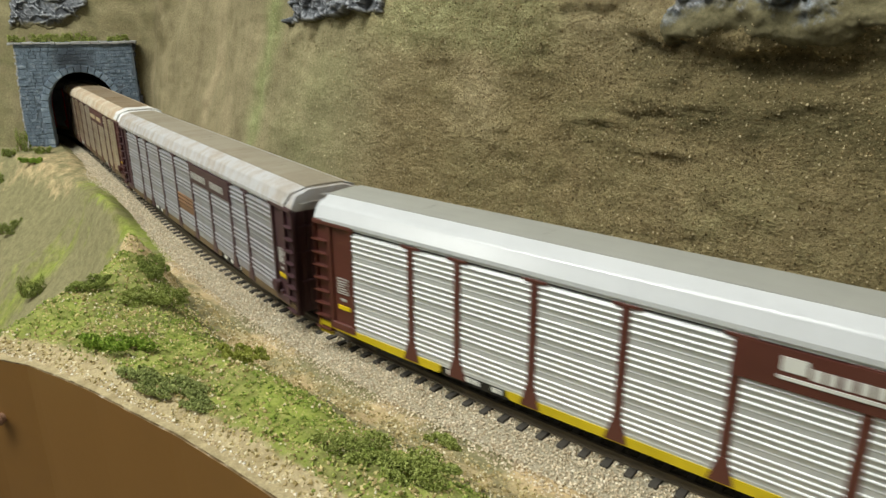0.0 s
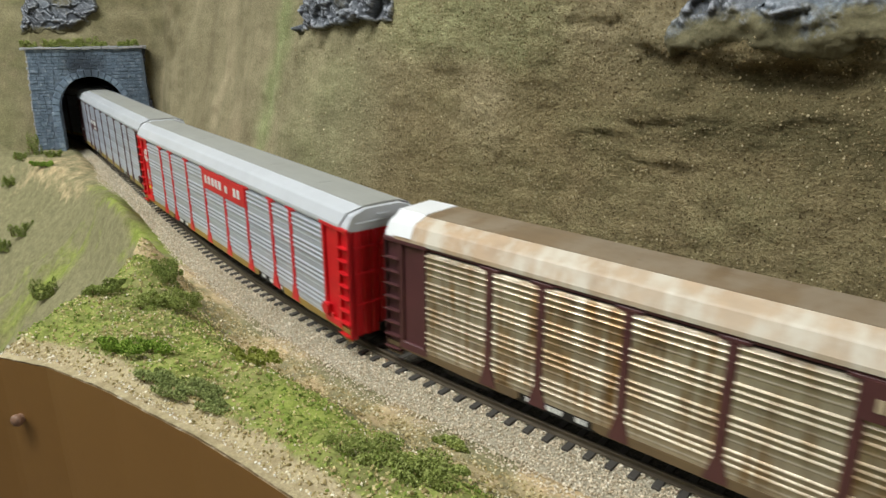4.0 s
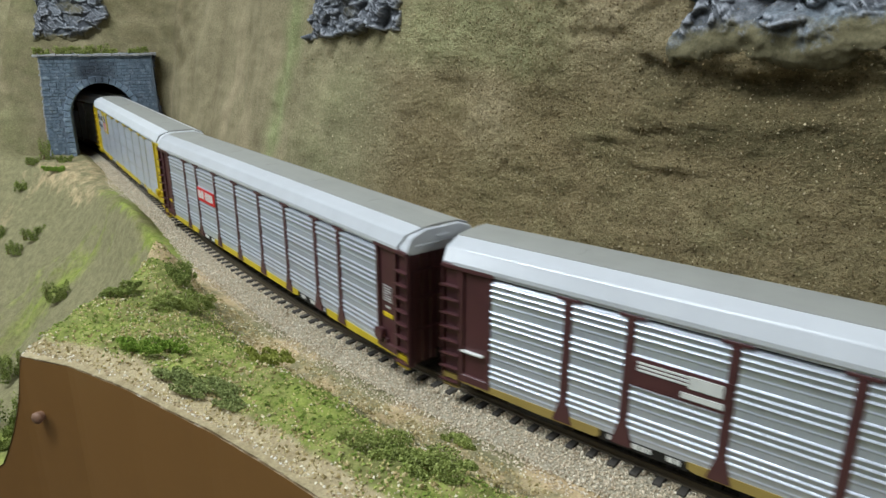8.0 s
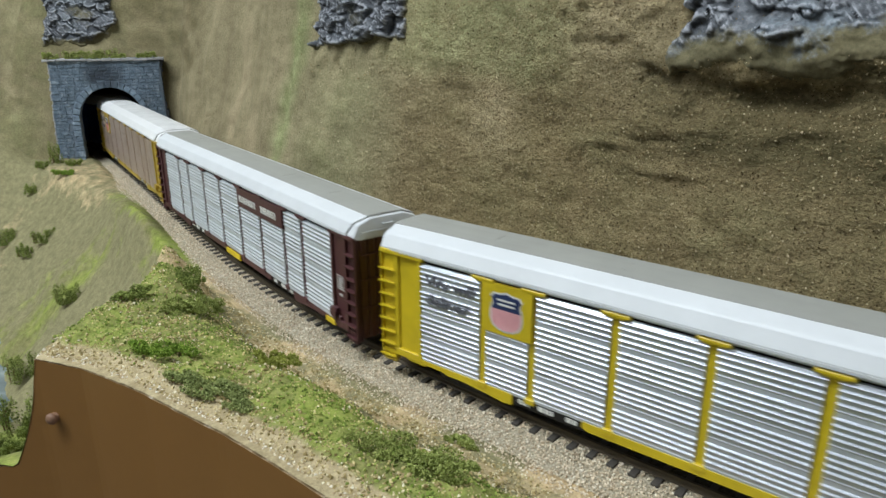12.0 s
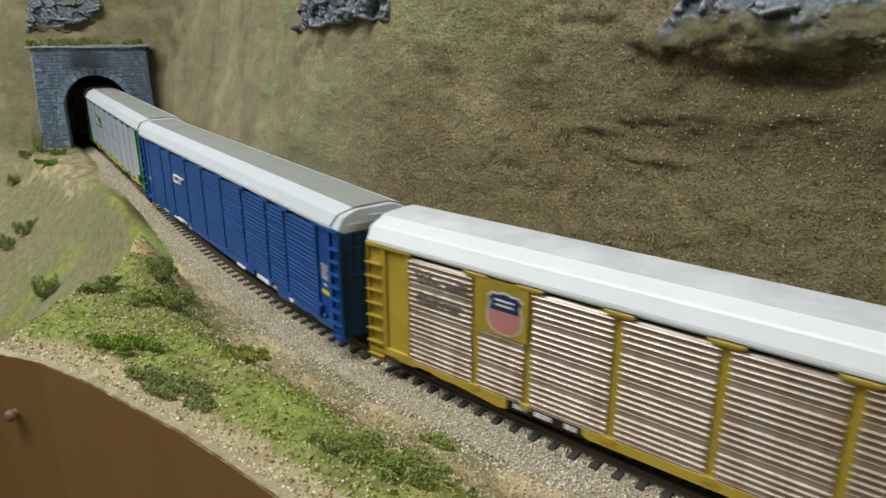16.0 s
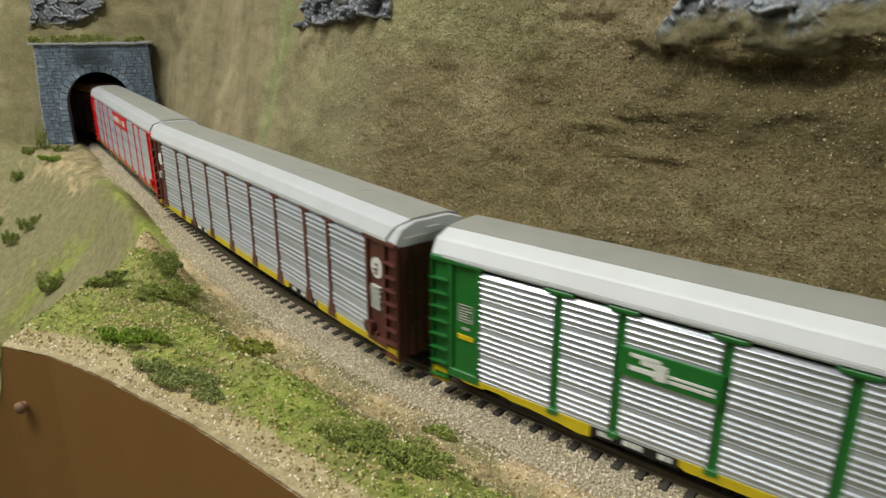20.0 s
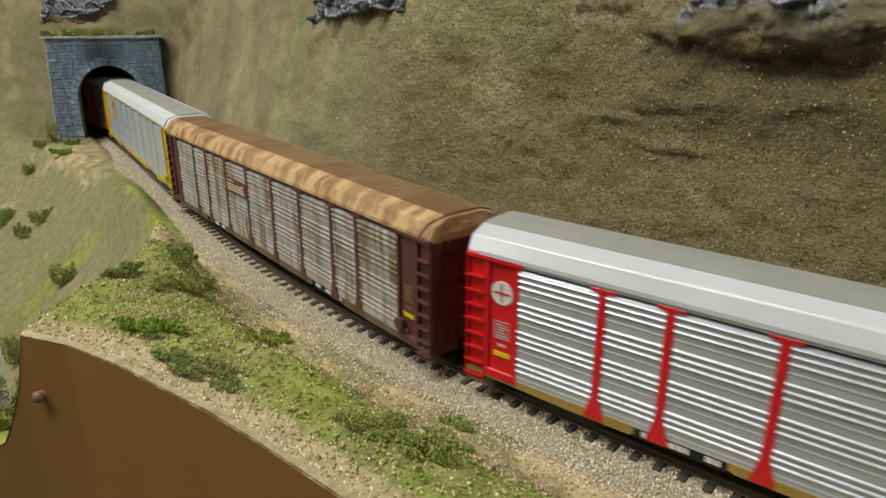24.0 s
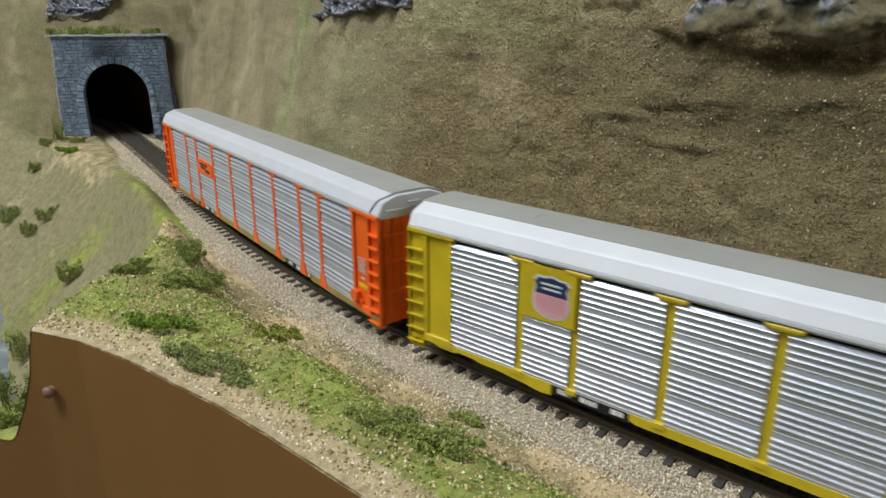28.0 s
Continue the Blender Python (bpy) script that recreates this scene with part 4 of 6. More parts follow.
# ---------------------------------------------------------------- portal
def pillow(prof, y0, y1, inset):
    """A dressed stone: a profile of (x, z) with its face drawn in by inset round the rim."""
    n = len(prof)
    cx, cz = sum(p[0] for p in prof) / n, sum(p[1] for p in prof) / n
    k = lambda p: (p[0] + (cx - p[0]) * inset, p[1] + (cz - p[1]) * inset)
    v = [(x, y1, z) for x, z in prof] + [(x, y0 + 0.0004, z) for x, z in prof] + [(k(p)[0], y0, k(p)[1]) for p in prof]
    f = [(r * n + i, r * n + (i + 1) % n, (r + 1) * n + (i + 1) % n, (r + 1) * n + i) for r in range(2) for i in range(n)]
    return v, f + [tuple(range(n - 1, -1, -1)), tuple(range(2 * n, 3 * n))]


def build_portal():
    (lx, ly), (rx, ry) = PORTAL
    wd = math.hypot(rx - lx, ry - ly)
    ang = math.degrees(math.atan2(ry - ly, rx - lx))
    top = tagged(new("tunnel_portal"), "blue-grey cut-stone tunnel portal with an arched mouth", "tunnel portal")
    top.matrix_basis = pose((lx + rx) / 2, (ly + ry) / 2, 0, 0, 0, ang)
    R, spring, zt, zb = 0.0335, 0.0455, 0.113, -0.02
    hw = wd / 2
    rnd = random.Random(5)

    def left(z):
        return -hw + 0.0012 + 0.0048 * max(0.0, z / zt) ** 1.6

    def right(z):
        return hw - 0.0042 + 0.0016 * math.sin(60 * z)

    # backing slab with the mouth cut out
    arch = [(-R, zb)] + [(-R * math.cos(t), spring + R * 1.08 * math.sin(t)) for t in np.linspace(0, math.pi, 25)] + [(R, zb)]
    outer = [(left(zb), zb), (left(spring), spring)] + [(left(zt) + (right(zt) - left(zt)) * (x + R) / (2 * R), zt) for x, _ in arch[2:-2]] + [(right(spring), spring), (right(zb), zb)]
    n = len(arch)
    v = [(x, 0.0, z) for x, z in arch] + [(x, 0.0, z) for x, z in outer] + [(x, 0.02, z) for x, z in arch] + [(x, 0.02, z) for x, z in outer]
    f = []
    for i in range(n - 1):
        f.append((i, i + 1, n + i + 1, n + i))
        f.append((2 * n + i + 1, 2 * n + i, 3 * n + i, 3 * n + i + 1))
        f.append((i + 1, i, 2 * n + i, 2 * n + i + 1))
        f.append((n + i, n + i + 1, 3 * n + i + 1, 3 * n + i))
    part_of("backing", mesh_of("backing", v, f, M["mortar"]), top)
    # ring of cut stones
    ring = 17
    for k in range(ring):
        t0, t1 = math.pi * k / ring + 0.010, math.pi * (k + 1) / ring - 0.010
        r0, r1 = R, R + 0.0066 + rnd.uniform(-0.0006, 0.0006)
        prof = [(-r * math.cos(t), spring + r * 1.08 * math.sin(t)) for r, t in ((r0, t0), (r1, t0), (r1, (t0 + t1) / 2), (r1, t1), (r0, t1), (r0, (t0 + t1) / 2))]
        part_of("arch_stone", mesh_of("arch_stone", *pillow(prof, -0.0024, 0.003, 0.16), M["stone_pale"]), top)
    for side in (-1, 1):
        z, k = 0.0, 0
        while z < spring - 0.003:
            hgt = rnd.uniform(0.0052, 0.0070)
            w = rnd.uniform(0.0062, 0.0078) + (0.0014 if k % 2 else 0)
            x0, x1, z1 = R, R + w, min(z + hgt, spring) - 0.0003
            prof = [(side * x0, z + 0.0003), (side * x1, z + 0.0003), (side * x1, z1), (side * x0, z1)]
            part_of("quoin", mesh_of("quoin", *pillow(prof if side > 0 else prof[::-1], -0.0024, 0.003, 0.14), M["stone_pale"]), top)
            z += hgt
            k += 1
    # courses of small uneven blocks
    z = -0.002
    while z < zt - 0.0050:
        hgt = rnd.uniform(0.0030, 0.0044)
        x = left(z) + rnd.uniform(-0.0007, 0.0006)
        end = right(z) + rnd.uniform(-0.0005, 0.0005)
        first = True
        while x < end - 0.001:
            w = min(rnd.uniform(0.0042, 0.0100), end - x)
            cx, cz = x + w / 2, z + hgt / 2
            inside = abs(cx) < R + 0.0088 if cz < spring else math.hypot(cx, (cz - spring) / 1.06) < R + 0.0084
            if not inside and w > 0.0018:
                j = [rnd.uniform(-0.0003, 0.0003) for _ in range(4)]
                prof = [(x + 0.0002, z + 0.0002 + j[0]), (x + w - 0.0002, z + 0.0002 + j[1]), (x + w - 0.0002, z + hgt - 0.0002 + j[2]), (x + 0.0002, z + hgt - 0.0002 + j[3])]
                part_of("stone_block", mesh_of("stone_block", *pillow(prof, -rnd.uniform(0.0005, 0.0013), 0.002, 0.12), M["stone"]), top)
                if first:
                    vv, ff = box_data(x - rnd.uniform(0.0006, 0.0016), x + 0.0002, -0.0004, 0.018, z + 0.0003, z + hgt - 0.0003, 0.0003)
                    part_of("edge_stone", mesh_of("edge_stone", vv, ff, M["coping"]), top, "pale chipped edge stone")
            first = False
            x += w
        vv, ff = box_data(end - 0.0004, end + 0.0030 + rnd.uniform(0.0, 0.0012) + 0.0012 * math.sin(45 * z + 1), 0.0008, 0.024, z, z + hgt, 0.0004)
        part_of("return_stone", mesh_of("return_stone", vv, ff, M["edge_dark"]), top, "dark stone of the portal's flank")
        z += hgt
    # chipped coping along the top
    x = left(zt) - 0.0065
    while x < right(zt) + 0.004:
        w = min(rnd.uniform(0.004, 0.011), right(zt) + 0.0045 - x)
        zl = zt - 0.0024 + rnd.uniform(-0.0006, 0.0004)
        vv, ff = box_data(x + 0.0001, x + w - 0.0001, -0.0030 + rnd.uniform(-0.0005, 0.0005), 0.020, zl, zt + rnd.uniform(-0.0009, 0.0005), 0.0005)
        part_of("coping_stone", mesh_of("coping_stone", vv, ff, M["coping"]), top, "pale chipped coping stone")
        x += w
    return top


portal = build_portal()


def build_liner():
    """Brown walls and vault inside the tunnel, following the track."""
    prof = [(-0.043, -0.012), (-0.043, 0.06), (-0.034, 0.085), (0.0, 0.097), (0.034, 0.085), (0.043, 0.06), (0.043, -0.012)]
    ss = np.arange(-1.9, -0.60, 0.03)
    v, f = [], []
    n = len(prof)
    for s in ss:
        for d, z in prof:
            x, y, _ = on_track(s, d)
            v.append((float(x), float(y), z))
    for i in range(len(ss) - 1):
        for j in range(n - 1):
            f.append((i * n + j, (i + 1) * n + j, (i + 1) * n + j + 1, i * n + j + 1))
    ob = slab("tunnel_liner", (v, f), M["liner"], label="dark brown lining inside the tunnel", category="tunnel")
    mod = ob.modifiers.new("thickness", "SOLIDIFY")
    mod.thickness, mod.offset = 0.004, -1
    return ob


build_liner()


# ---------------------------------------------------------------- the train
HALF, SIDE_W, EAVE = 0.1580, 0.0182, 0.0578
POSTS = (-0.135, -0.1035, -0.081, -0.0487, -0.0165, 0.0165, 0.0487, 0.081, 0.1035, 0.135)
SILL_TOP, SIDE_TOP = 0.0104, 0.0553
_meshes = {}


def shared(key, material, make):
    """One mesh for each shape and material."""
    k = (key, material.name)
    if k not in _meshes:
        _meshes[k] = mesh_of(key[0], *make(), material)
    return _meshes[k]


def side_sheet(width, wave=0.00060, rows=(0, 1, 2, 3), proud=0.0, ribs=4, plain=0.25):
    """A panel of pressed sheet: bands of ribs, the bands parted by a flat with a thin seam."""
    bands = 4
    bh = (SIDE_TOP - 0.0008 - SILL_TOP) / bands
    low, high = SILL_TOP + rows[0] * bh, SILL_TOP + (rows[-1] + 1) * bh
    prof = [(-0.0172, low)]
    face = -0.0177 - proud
    for b in rows:
        z = SILL_TOP + b * bh
        flat = bh * plain
        pitch = (bh - flat) / ribs
        prof += [(face, z + 0.0001), (face, z + flat * 0.42), (face - wave * 0.3, z + flat * 0.47), (face - wave * 0.3, z + flat * 0.56), (face, z + flat * 0.66)]
        for r in range(ribs):
            q = z + flat * 0.94 + r * pitch
            prof += [(face, q + pitch * 0.36), (face - wave, q + pitch * 0.43), (face - wave * 1.1, q + pitch * 0.54), (face - wave * 0.7, q + pitch * 0.67), (face, q + pitch * 0.78)]
    prof += [(-0.0172, high), (-0.0162, high), (-0.0162, low)]
    return prism(prof, -width / 2, width / 2)


def plain_post_data():
    """An upright with a wide cap at its head and a small foot."""
    a = box_data(-0.0020, 0.0020, -0.0171, -0.0160, SILL_TOP - 0.002, SIDE_TOP + 0.0006, 0.0002)
    b = box_data(-0.0052, 0.0052, -SIDE_W - 0.0006, -0.0165, SIDE_TOP - 0.0004, SIDE_TOP + 0.0010, 0.0003)
    c = box_data(-0.0036, 0.0036, -SIDE_W - 0.0003, -0.0165, SIDE_TOP - 0.0010, SIDE_TOP - 0.0002, 0.0002)
    d = box_data(-0.0022, 0.0022, -SIDE_W - 0.0003, -0.0165, SILL_TOP - 0.001, SILL_TOP + 0.0012, 0.0002)
    return joined(a, b, c, d)


def post_data():
    """An upright with a wider cap at its head and a gusset at its foot."""
    a = box_data(-0.00148, 0.00148, -SIDE_W - 0.0001, -0.0165, SILL_TOP - 0.002, SIDE_TOP + 0.0006, 0.0002)
    b = box_data(-0.0044, 0.0044, -SIDE_W - 0.0002, -0.0165, SIDE_TOP - 0.0006, SIDE_TOP + 0.0007, 0.0002)
    w0, w1, y0, y1 = 0.0038, 0.00148, -SIDE_W - 0.00015, -0.0165
    z0, z1 = SILL_TOP - 0.0024, SILL_TOP + 0.0062
    v = [(-w0, y0, z0), (w0, y0, z0), (w1, y0, z1), (-w1, y0, z1), (-w0, y1, z0), (w0, y1, z0), (w1, y1, z1), (-w1, y1, z1)]
    f = [(0, 1, 2, 3), (7, 6, 5, 4), (1, 0, 4, 5), (2, 1, 5, 6), (3, 2, 6, 7), (0, 3, 7, 4)]
    return joined(a, b, (v, f))


BAY = HALF - 0.135 - 0.0086


def bay_sheet_data(): return box_data(0, BAY + 0.0005, -0.0172, -0.0160, SILL_TOP - 0.001, SIDE_TOP)


def bay_post_data(): return box_data(0.0, 0.0020, -SIDE_W - 0.0001, -0.0165, SILL_TOP - 0.001, SIDE_TOP + 0.0004, 0.0002)


def bay_head_data(): return box_data(-0.001, BAY + 0.0086, -SIDE_W - 0.0006, -0.0163, SIDE_TOP + 0.0002, SIDE_TOP + 0.0022, 0.0003)


def bay_foot_data(): return box_data(0, BAY + 0.0005, -SIDE_W - 0.0002, -0.0165, SILL_TOP - 0.0012, SILL_TOP + 0.0022, 0.0003)


def ladder_side():
    a = box_data(0.0, 0.0006, -SIDE_W - 0.0002, -0.0150, SILL_TOP - 0.004, SIDE_TOP + 0.001, 0.0001)
    b = box_data(0.0077, 0.0083, -SIDE_W - 0.0002, -0.0150, SILL_TOP - 0.004, SIDE_TOP + 0.001, 0.0001)
    c = box_data(0.0, 0.0083, -0.0171, -0.0150, SILL_TOP - 0.003, SIDE_TOP + 0.001)
    return joined(a, b, c)


def rung_data():
    """A step: a flat tread with a turned-up lip, on a small wedge."""
    prof = [(-SIDE_W - 0.0013, 0.0006), (-SIDE_W - 0.0016, 0.0006), (-SIDE_W - 0.0016, 0.0), (-SIDE_W - 0.0004, -0.0006), (-0.0160, -0.0006), (-0.0160, 0.0002), (-SIDE_W - 0.0012, 0.0002)]
    return prism(prof, 0.0001, 0.0082)


def end_wall_data():
    """Two folding end doors with upright folds, facing +x from x = 0."""
    prof = []
    w = 0.0152
    n = 7
    for i in range(n):
        y = -w + 2 * w * i / n
        dy = 2 * w / n
        prof += [(y + dy * 0.08, 0.0), (y + dy * 0.2, 0.0006), (y + dy * 0.8, 0.0006), (y + dy * 0.92, 0.0)]
    z0, z1 = SILL_TOP - 0.003, EAVE - 0.0016
    pts = [(-w, -0.002)] + [(-w, 0.0)] + prof + [(w, 0.0), (w, -0.002)]
    m = len(pts)
    v = [(x, y, z) for z in (z0, z1) for y, x in pts]
    f = [(i, (i + 1) % m, m + (i + 1) % m, m + i) for i in range(m)] + [tuple(range(m - 1, -1, -1)), tuple(range(m, 2 * m))]
    return v, f


def door_bar_data(): return box_data(0.0, 0.0012, -0.0152, 0.0152, 0.0, 0.0009)


ROOF = [(-0.0187, EAVE - 0.0008), (-0.0187, EAVE + 0.0008), (-0.0167, 0.0627), (-0.0165, 0.06315), (-0.0162, 0.06352), (-0.0158, 0.06385), (-0.0153, 0.06413), (-0.0147, 0.0644), (-0.0096, 0.0662), (-0.0092, 0.0663)]
ROOF_TOP = 0.0663


def roof_end_x(z):
    """Where the roof ends: short of the car's end along the eave, reaching out towards the top."""
    return 0.1518 + 0.0050 * min(1.0, max(0.0, (z - EAVE) / (ROOF_TOP - EAVE))) ** 1.5


def roof_slope_data():
    """One long slope with its rounded shoulder, ribbed at the eave."""
    inner = [(-0.0092, 0.0653), (-0.0110, 0.0646), (-0.0145, 0.0632), (-0.0158, 0.0620), (-0.0174, EAVE), (-0.0174, EAVE - 0.0008)]
    prof = ROOF + inner
    v, f = prism(prof, -1.0, 1.0)
    return [(x * roof_end_x(z), y, z) for x, y, z in v], f


def roof_teeth():
    """The row of small lugs along the eave."""
    out = []
    x = -HALF + 0.012
    while x < HALF - 0.012:
        out.append(box_data(x, x + 0.0011, -0.0190, -0.0184, EAVE - 0.0008, EAVE + 0.0003))
        x += 0.0024
    return joined(*out)


def roof_top_data():
    x = 0.1568
    prof = [(-0.0096, 0.0655), (-0.0096, 0.0664), (-0.004, 0.0667), (0.004, 0.0667), (0.0096, 0.0664), (0.0096, 0.0655)]
    seams = [box_data(q - 0.00025, q + 0.00025, -0.0040, 0.0040, 0.0660, 0.06680) for q in np.arange(-0.108, 0.12, 0.054)]
    return joined(prism(prof, -x, x), *seams)


def roof_outline(inset):
    """The roof's section, drawn in by inset metres, from one eave to the other."""
    half = [(y + inset, z - inset) for y, z in ROOF[1:]]
    return half + [(-y, z) for y, z in reversed(half)]


def roof_seam_data():
    """The dark joint between the roof sheet and its end cap, towards +x."""
    up = roof_outline(0.0004)
    n = len(up)
    v = [(roof_end_x(z) - 0.0010, y, z) for y, z in up] + [(roof_end_x(z) + 0.0003, y, z) for y, z in up]
    f = [(i, i + 1, n + i + 1, n + i) for i in range(n - 1)] + [tuple(range(n - 1, -1, -1)), tuple(range(n, 2 * n))]
    return v, f


def roof_patch_data():
    """A replaced length of roof sheet at one end, a hair proud of the old one, towards +x."""
    up = [(y - 0.0002, z + 0.0002) for y, z in ROOF[1:]] + [(-y + 0.0002, z + 0.0002) for y, z in reversed(ROOF[1:])]
    n = len(up)
    v = [(0.1425, y, z) for y, z in up] + [(roof_end_x(z) + 0.0003, y, z) for y, z in up]
    v[len(ROOF) - 2:len(ROOF)] = [(x, y, 0.0669) for x, y, _ in v[len(ROOF) - 2:len(ROOF)]]
    v[n + len(ROOF) - 2:n + len(ROOF)] = [(x, y, 0.0669) for x, y, _ in v[n + len(ROOF) - 2:n + len(ROOF)]]
    return v, [(i, i + 1, n + i + 1, n + i) for i in range(n - 1)] + [tuple(range(n - 1, -1, -1)), tuple(range(n, 2 * n))]


def roof_end_data():
    """The cap that closes the roof at one end, towards +x: an upright face with a low ledge."""
    up = roof_outline(0.0006)
    up = [(-0.0178, EAVE - 0.0018)] + up + [(0.0178, EAVE - 0.0018)]
    n = len(up)
    v = [(0.1465, y, z) for y, z in up]
    v += [(0.1574 if z < 0.060 else 0.1572, y, z) for y, z in up]
    v += [(0.1580, y * 0.975, z - 0.0005 if z > EAVE else z) for y, z in up]
    f = [(r * n + i, r * n + (i + 1) % n, (r + 1) * n + (i + 1) % n, (r + 1) * n + i) for r in range(2) for i in range(n)]
    f += [tuple(range(n - 1, -1, -1)), tuple(range(2 * n, 3 * n))]
    ledge = box_data(0.1576, 0.1585, -0.0140, 0.0140, EAVE + 0.0012, EAVE + 0.0019, 0.0002)
    clip = box_data(0.1576, 0.1586, -0.0030, 0.0034, EAVE + 0.0036, EAVE + 0.0045, 0.0002)
    return joined((v, f), ledge, clip)


def sill_end_data(dropped=True):
    """The end length of the side sill, towards -x, straight or with a dropped tail."""
    z1 = SILL_TOP + 0.0004
    y0, y1 = -SIDE_W + 0.0002, -0.0165
    prof = [(-HALF + 0.001, z1), (-HALF + 0.001, 0.0088), (-0.112, 0.0086), (-0.100, 0.0068), (-0.0930, 0.0058), (-0.089, 0.0064), (-0.089, z1)]
    if dropped:
        prof[1:3] = [(-HALF + 0.001, 0.0090), (-0.144, 0.0090), (-0.142, 0.0082), (-0.134, 0.0082), (-0.132, 0.0090), (-0.124, 0.0088), (-0.121, 0.0080), (-0.113, 0.0080)]
    else:
        prof[2:] = [(-0.115, 0.0074), (-0.0905, 0.0072), (-0.089, 0.0082), (-0.089, z1)]
    n = len(prof)
    v = [(x, y0, z) for x, z in prof] + [(x, y1, z) for x, z in prof]
    f = [(i, (i + 1) % n, n + (i + 1) % n, n + i) for i in range(n)] + [tuple(range(n - 1, -1, -1)), tuple(range(n, 2 * n))]
    return v, f


def sill_mid_data():
    z1 = SILL_TOP + 0.0004
    y0, y1 = -SIDE_W + 0.0002, -0.0165
    prof = [(-0.0585, z1), (-0.0585, 0.0084), (-0.056, 0.0074), (0.056, 0.0074), (0.0585, 0.0084), (0.0585, z1)]
    n = len(prof)
    v = [(x, y0, z) for x, z in prof] + [(x, y1, z) for x, z in prof]
    f = [(i, (i + 1) % n, n + (i + 1) % n, n + i) for i in range(n)] + [tuple(range(n - 1, -1, -1)), tuple(range(n, 2 * n))]
    return v, f


def sill_web_data(): return box_data(-0.0892, -0.0583, -SIDE_W + 0.0010, -0.0165, 0.0066, SILL_TOP + 0.0002)


def placard_data():
    r = random.Random(4)
    out, x = [], -0.0862
    while x < -0.0615:
        w = r.uniform(0.0008, 0.0028)
        if r.random() < 0.75:
            out.append(box_data(x, x + w, -SIDE_W + 0.0007, -SIDE_W + 0.0011, 0.0078, 0.0096))
        x += w + 0.0006
    return joined(*out)


def stirrup_data():
    a = box_data(0.0, 0.0007, -SIDE_W - 0.0001, -0.0170, 0.0058, SILL_TOP, 0.0001)
    b = box_data(0.0068, 0.0075, -SIDE_W - 0.0001, -0.0170, 0.0058, SILL_TOP, 0.0001)
    c = box_data(0.0, 0.0075, -SIDE_W - 0.0001, -0.0165, 0.0054, 0.0062, 0.0001)
    return joined(a, b, c)


def truck_frame_data():
    out = []
    for sd in (-1, 1):
        prof = [(-0.0130, 0.0040), (-0.0130, 0.0072), (-0.006, 0.0085), (0.006, 0.0085), (0.0130, 0.0072), (0.0130, 0.0040), (0.0095, 0.0040), (0.0075, 0.0024), (-0.0075, 0.0024), (-0.0095, 0.0040)]
        n = len(prof)
        ya, yb = sd * 0.0118, sd * 0.0137
        v = [(x, min(ya, yb), z) for x, z in prof] + [(x, max(ya, yb), z) for x, z in prof]
        f = [(i, (i + 1) % n, n + (i + 1) % n, n + i) for i in range(n)] + [tuple(range(n - 1, -1, -1)), tuple(range(n, 2 * n))]
        out.append((v, f))
        for x in (-0.0100, 0.0100):
            out.append(box_data(x - 0.0017, x + 0.0017, sd * 0.0128 - 0.0016, sd * 0.0128 + 0.0016, 0.0030, 0.0064, 0.0003))
        for x in (-0.0025, 0.0, 0.0025):
            out.append(box_data(x - 0.0008, x + 0.0008, sd * 0.0128 - 0.0013, sd * 0.0128 + 0.0013, 0.0030, 0.0068, 0.0002))
    out.append(box_data(-0.0035, 0.0035, -0.0120, 0.0120, 0.0040, 0.0086, 0.0004))
    return joined(*out)


def wheelset_data():
    out = []
    for sd in (-1, 1):
        out.append(disc(0.0048, sd * 0.0089 - 0.0013, sd * 0.0089 + 0.0013, 20))
        out.append(disc(0.0055, sd * 0.0076 - 0.0004, sd * 0.0076 + 0.0004, 20))
        out.append(disc(0.0018, sd * 0.0102 - 0.0005, sd * 0.0102 + 0.0005, 10))
    out.append(disc(0.0011, -0.0118, 0.0118, 8))
    return joined(*out)


def coupler_data():
    a = box_data(HALF - 0.004, HALF + 0.0040, -0.0012, 0.0012, 0.0085, 0.0110, 0.0003)
    b = box_data(HALF + 0.0034, HALF + 0.0067, -0.0022, 0.0020, 0.0078, 0.0115, 0.0005)
    c = box_data(HALF - 0.001, HALF + 0.0002, -0.0035, 0.0035, 0.0070, 0.0112, 0.0003)
    return joined(a, b, c)


def underframe_data():
    core = box_data(-HALF + 0.002, HALF - 0.002, -0.0160, 0.0160, SILL_TOP - 0.0015, SILL_TOP + 0.001)
    inner = box_data(-HALF + 0.004, HALF - 0.004, -0.0155, 0.0155, SILL_TOP, EAVE + 0.004)
    spine = box_data(-HALF + 0.004, HALF - 0.004, -0.004, 0.004, 0.0062, SILL_TOP, 0.0004)
    tank = box_data(-0.03, -0.008, -0.0105, -0.005, 0.0055, 0.0102, 0.0008)
    cyl = box_data(0.006, 0.024, 0.004, 0.011, 0.0058, 0.0102, 0.0008)
    return joined(core, inner, spine, tank, cyl)


FLIP = pose(0, 0, 0, 0, 0, 180)
ENDS = (1, -1)


def mirrored(data):
    v, f = data
    return [(-x, y, z) for x, y, z in v], [tuple(reversed(q)) for q in f]


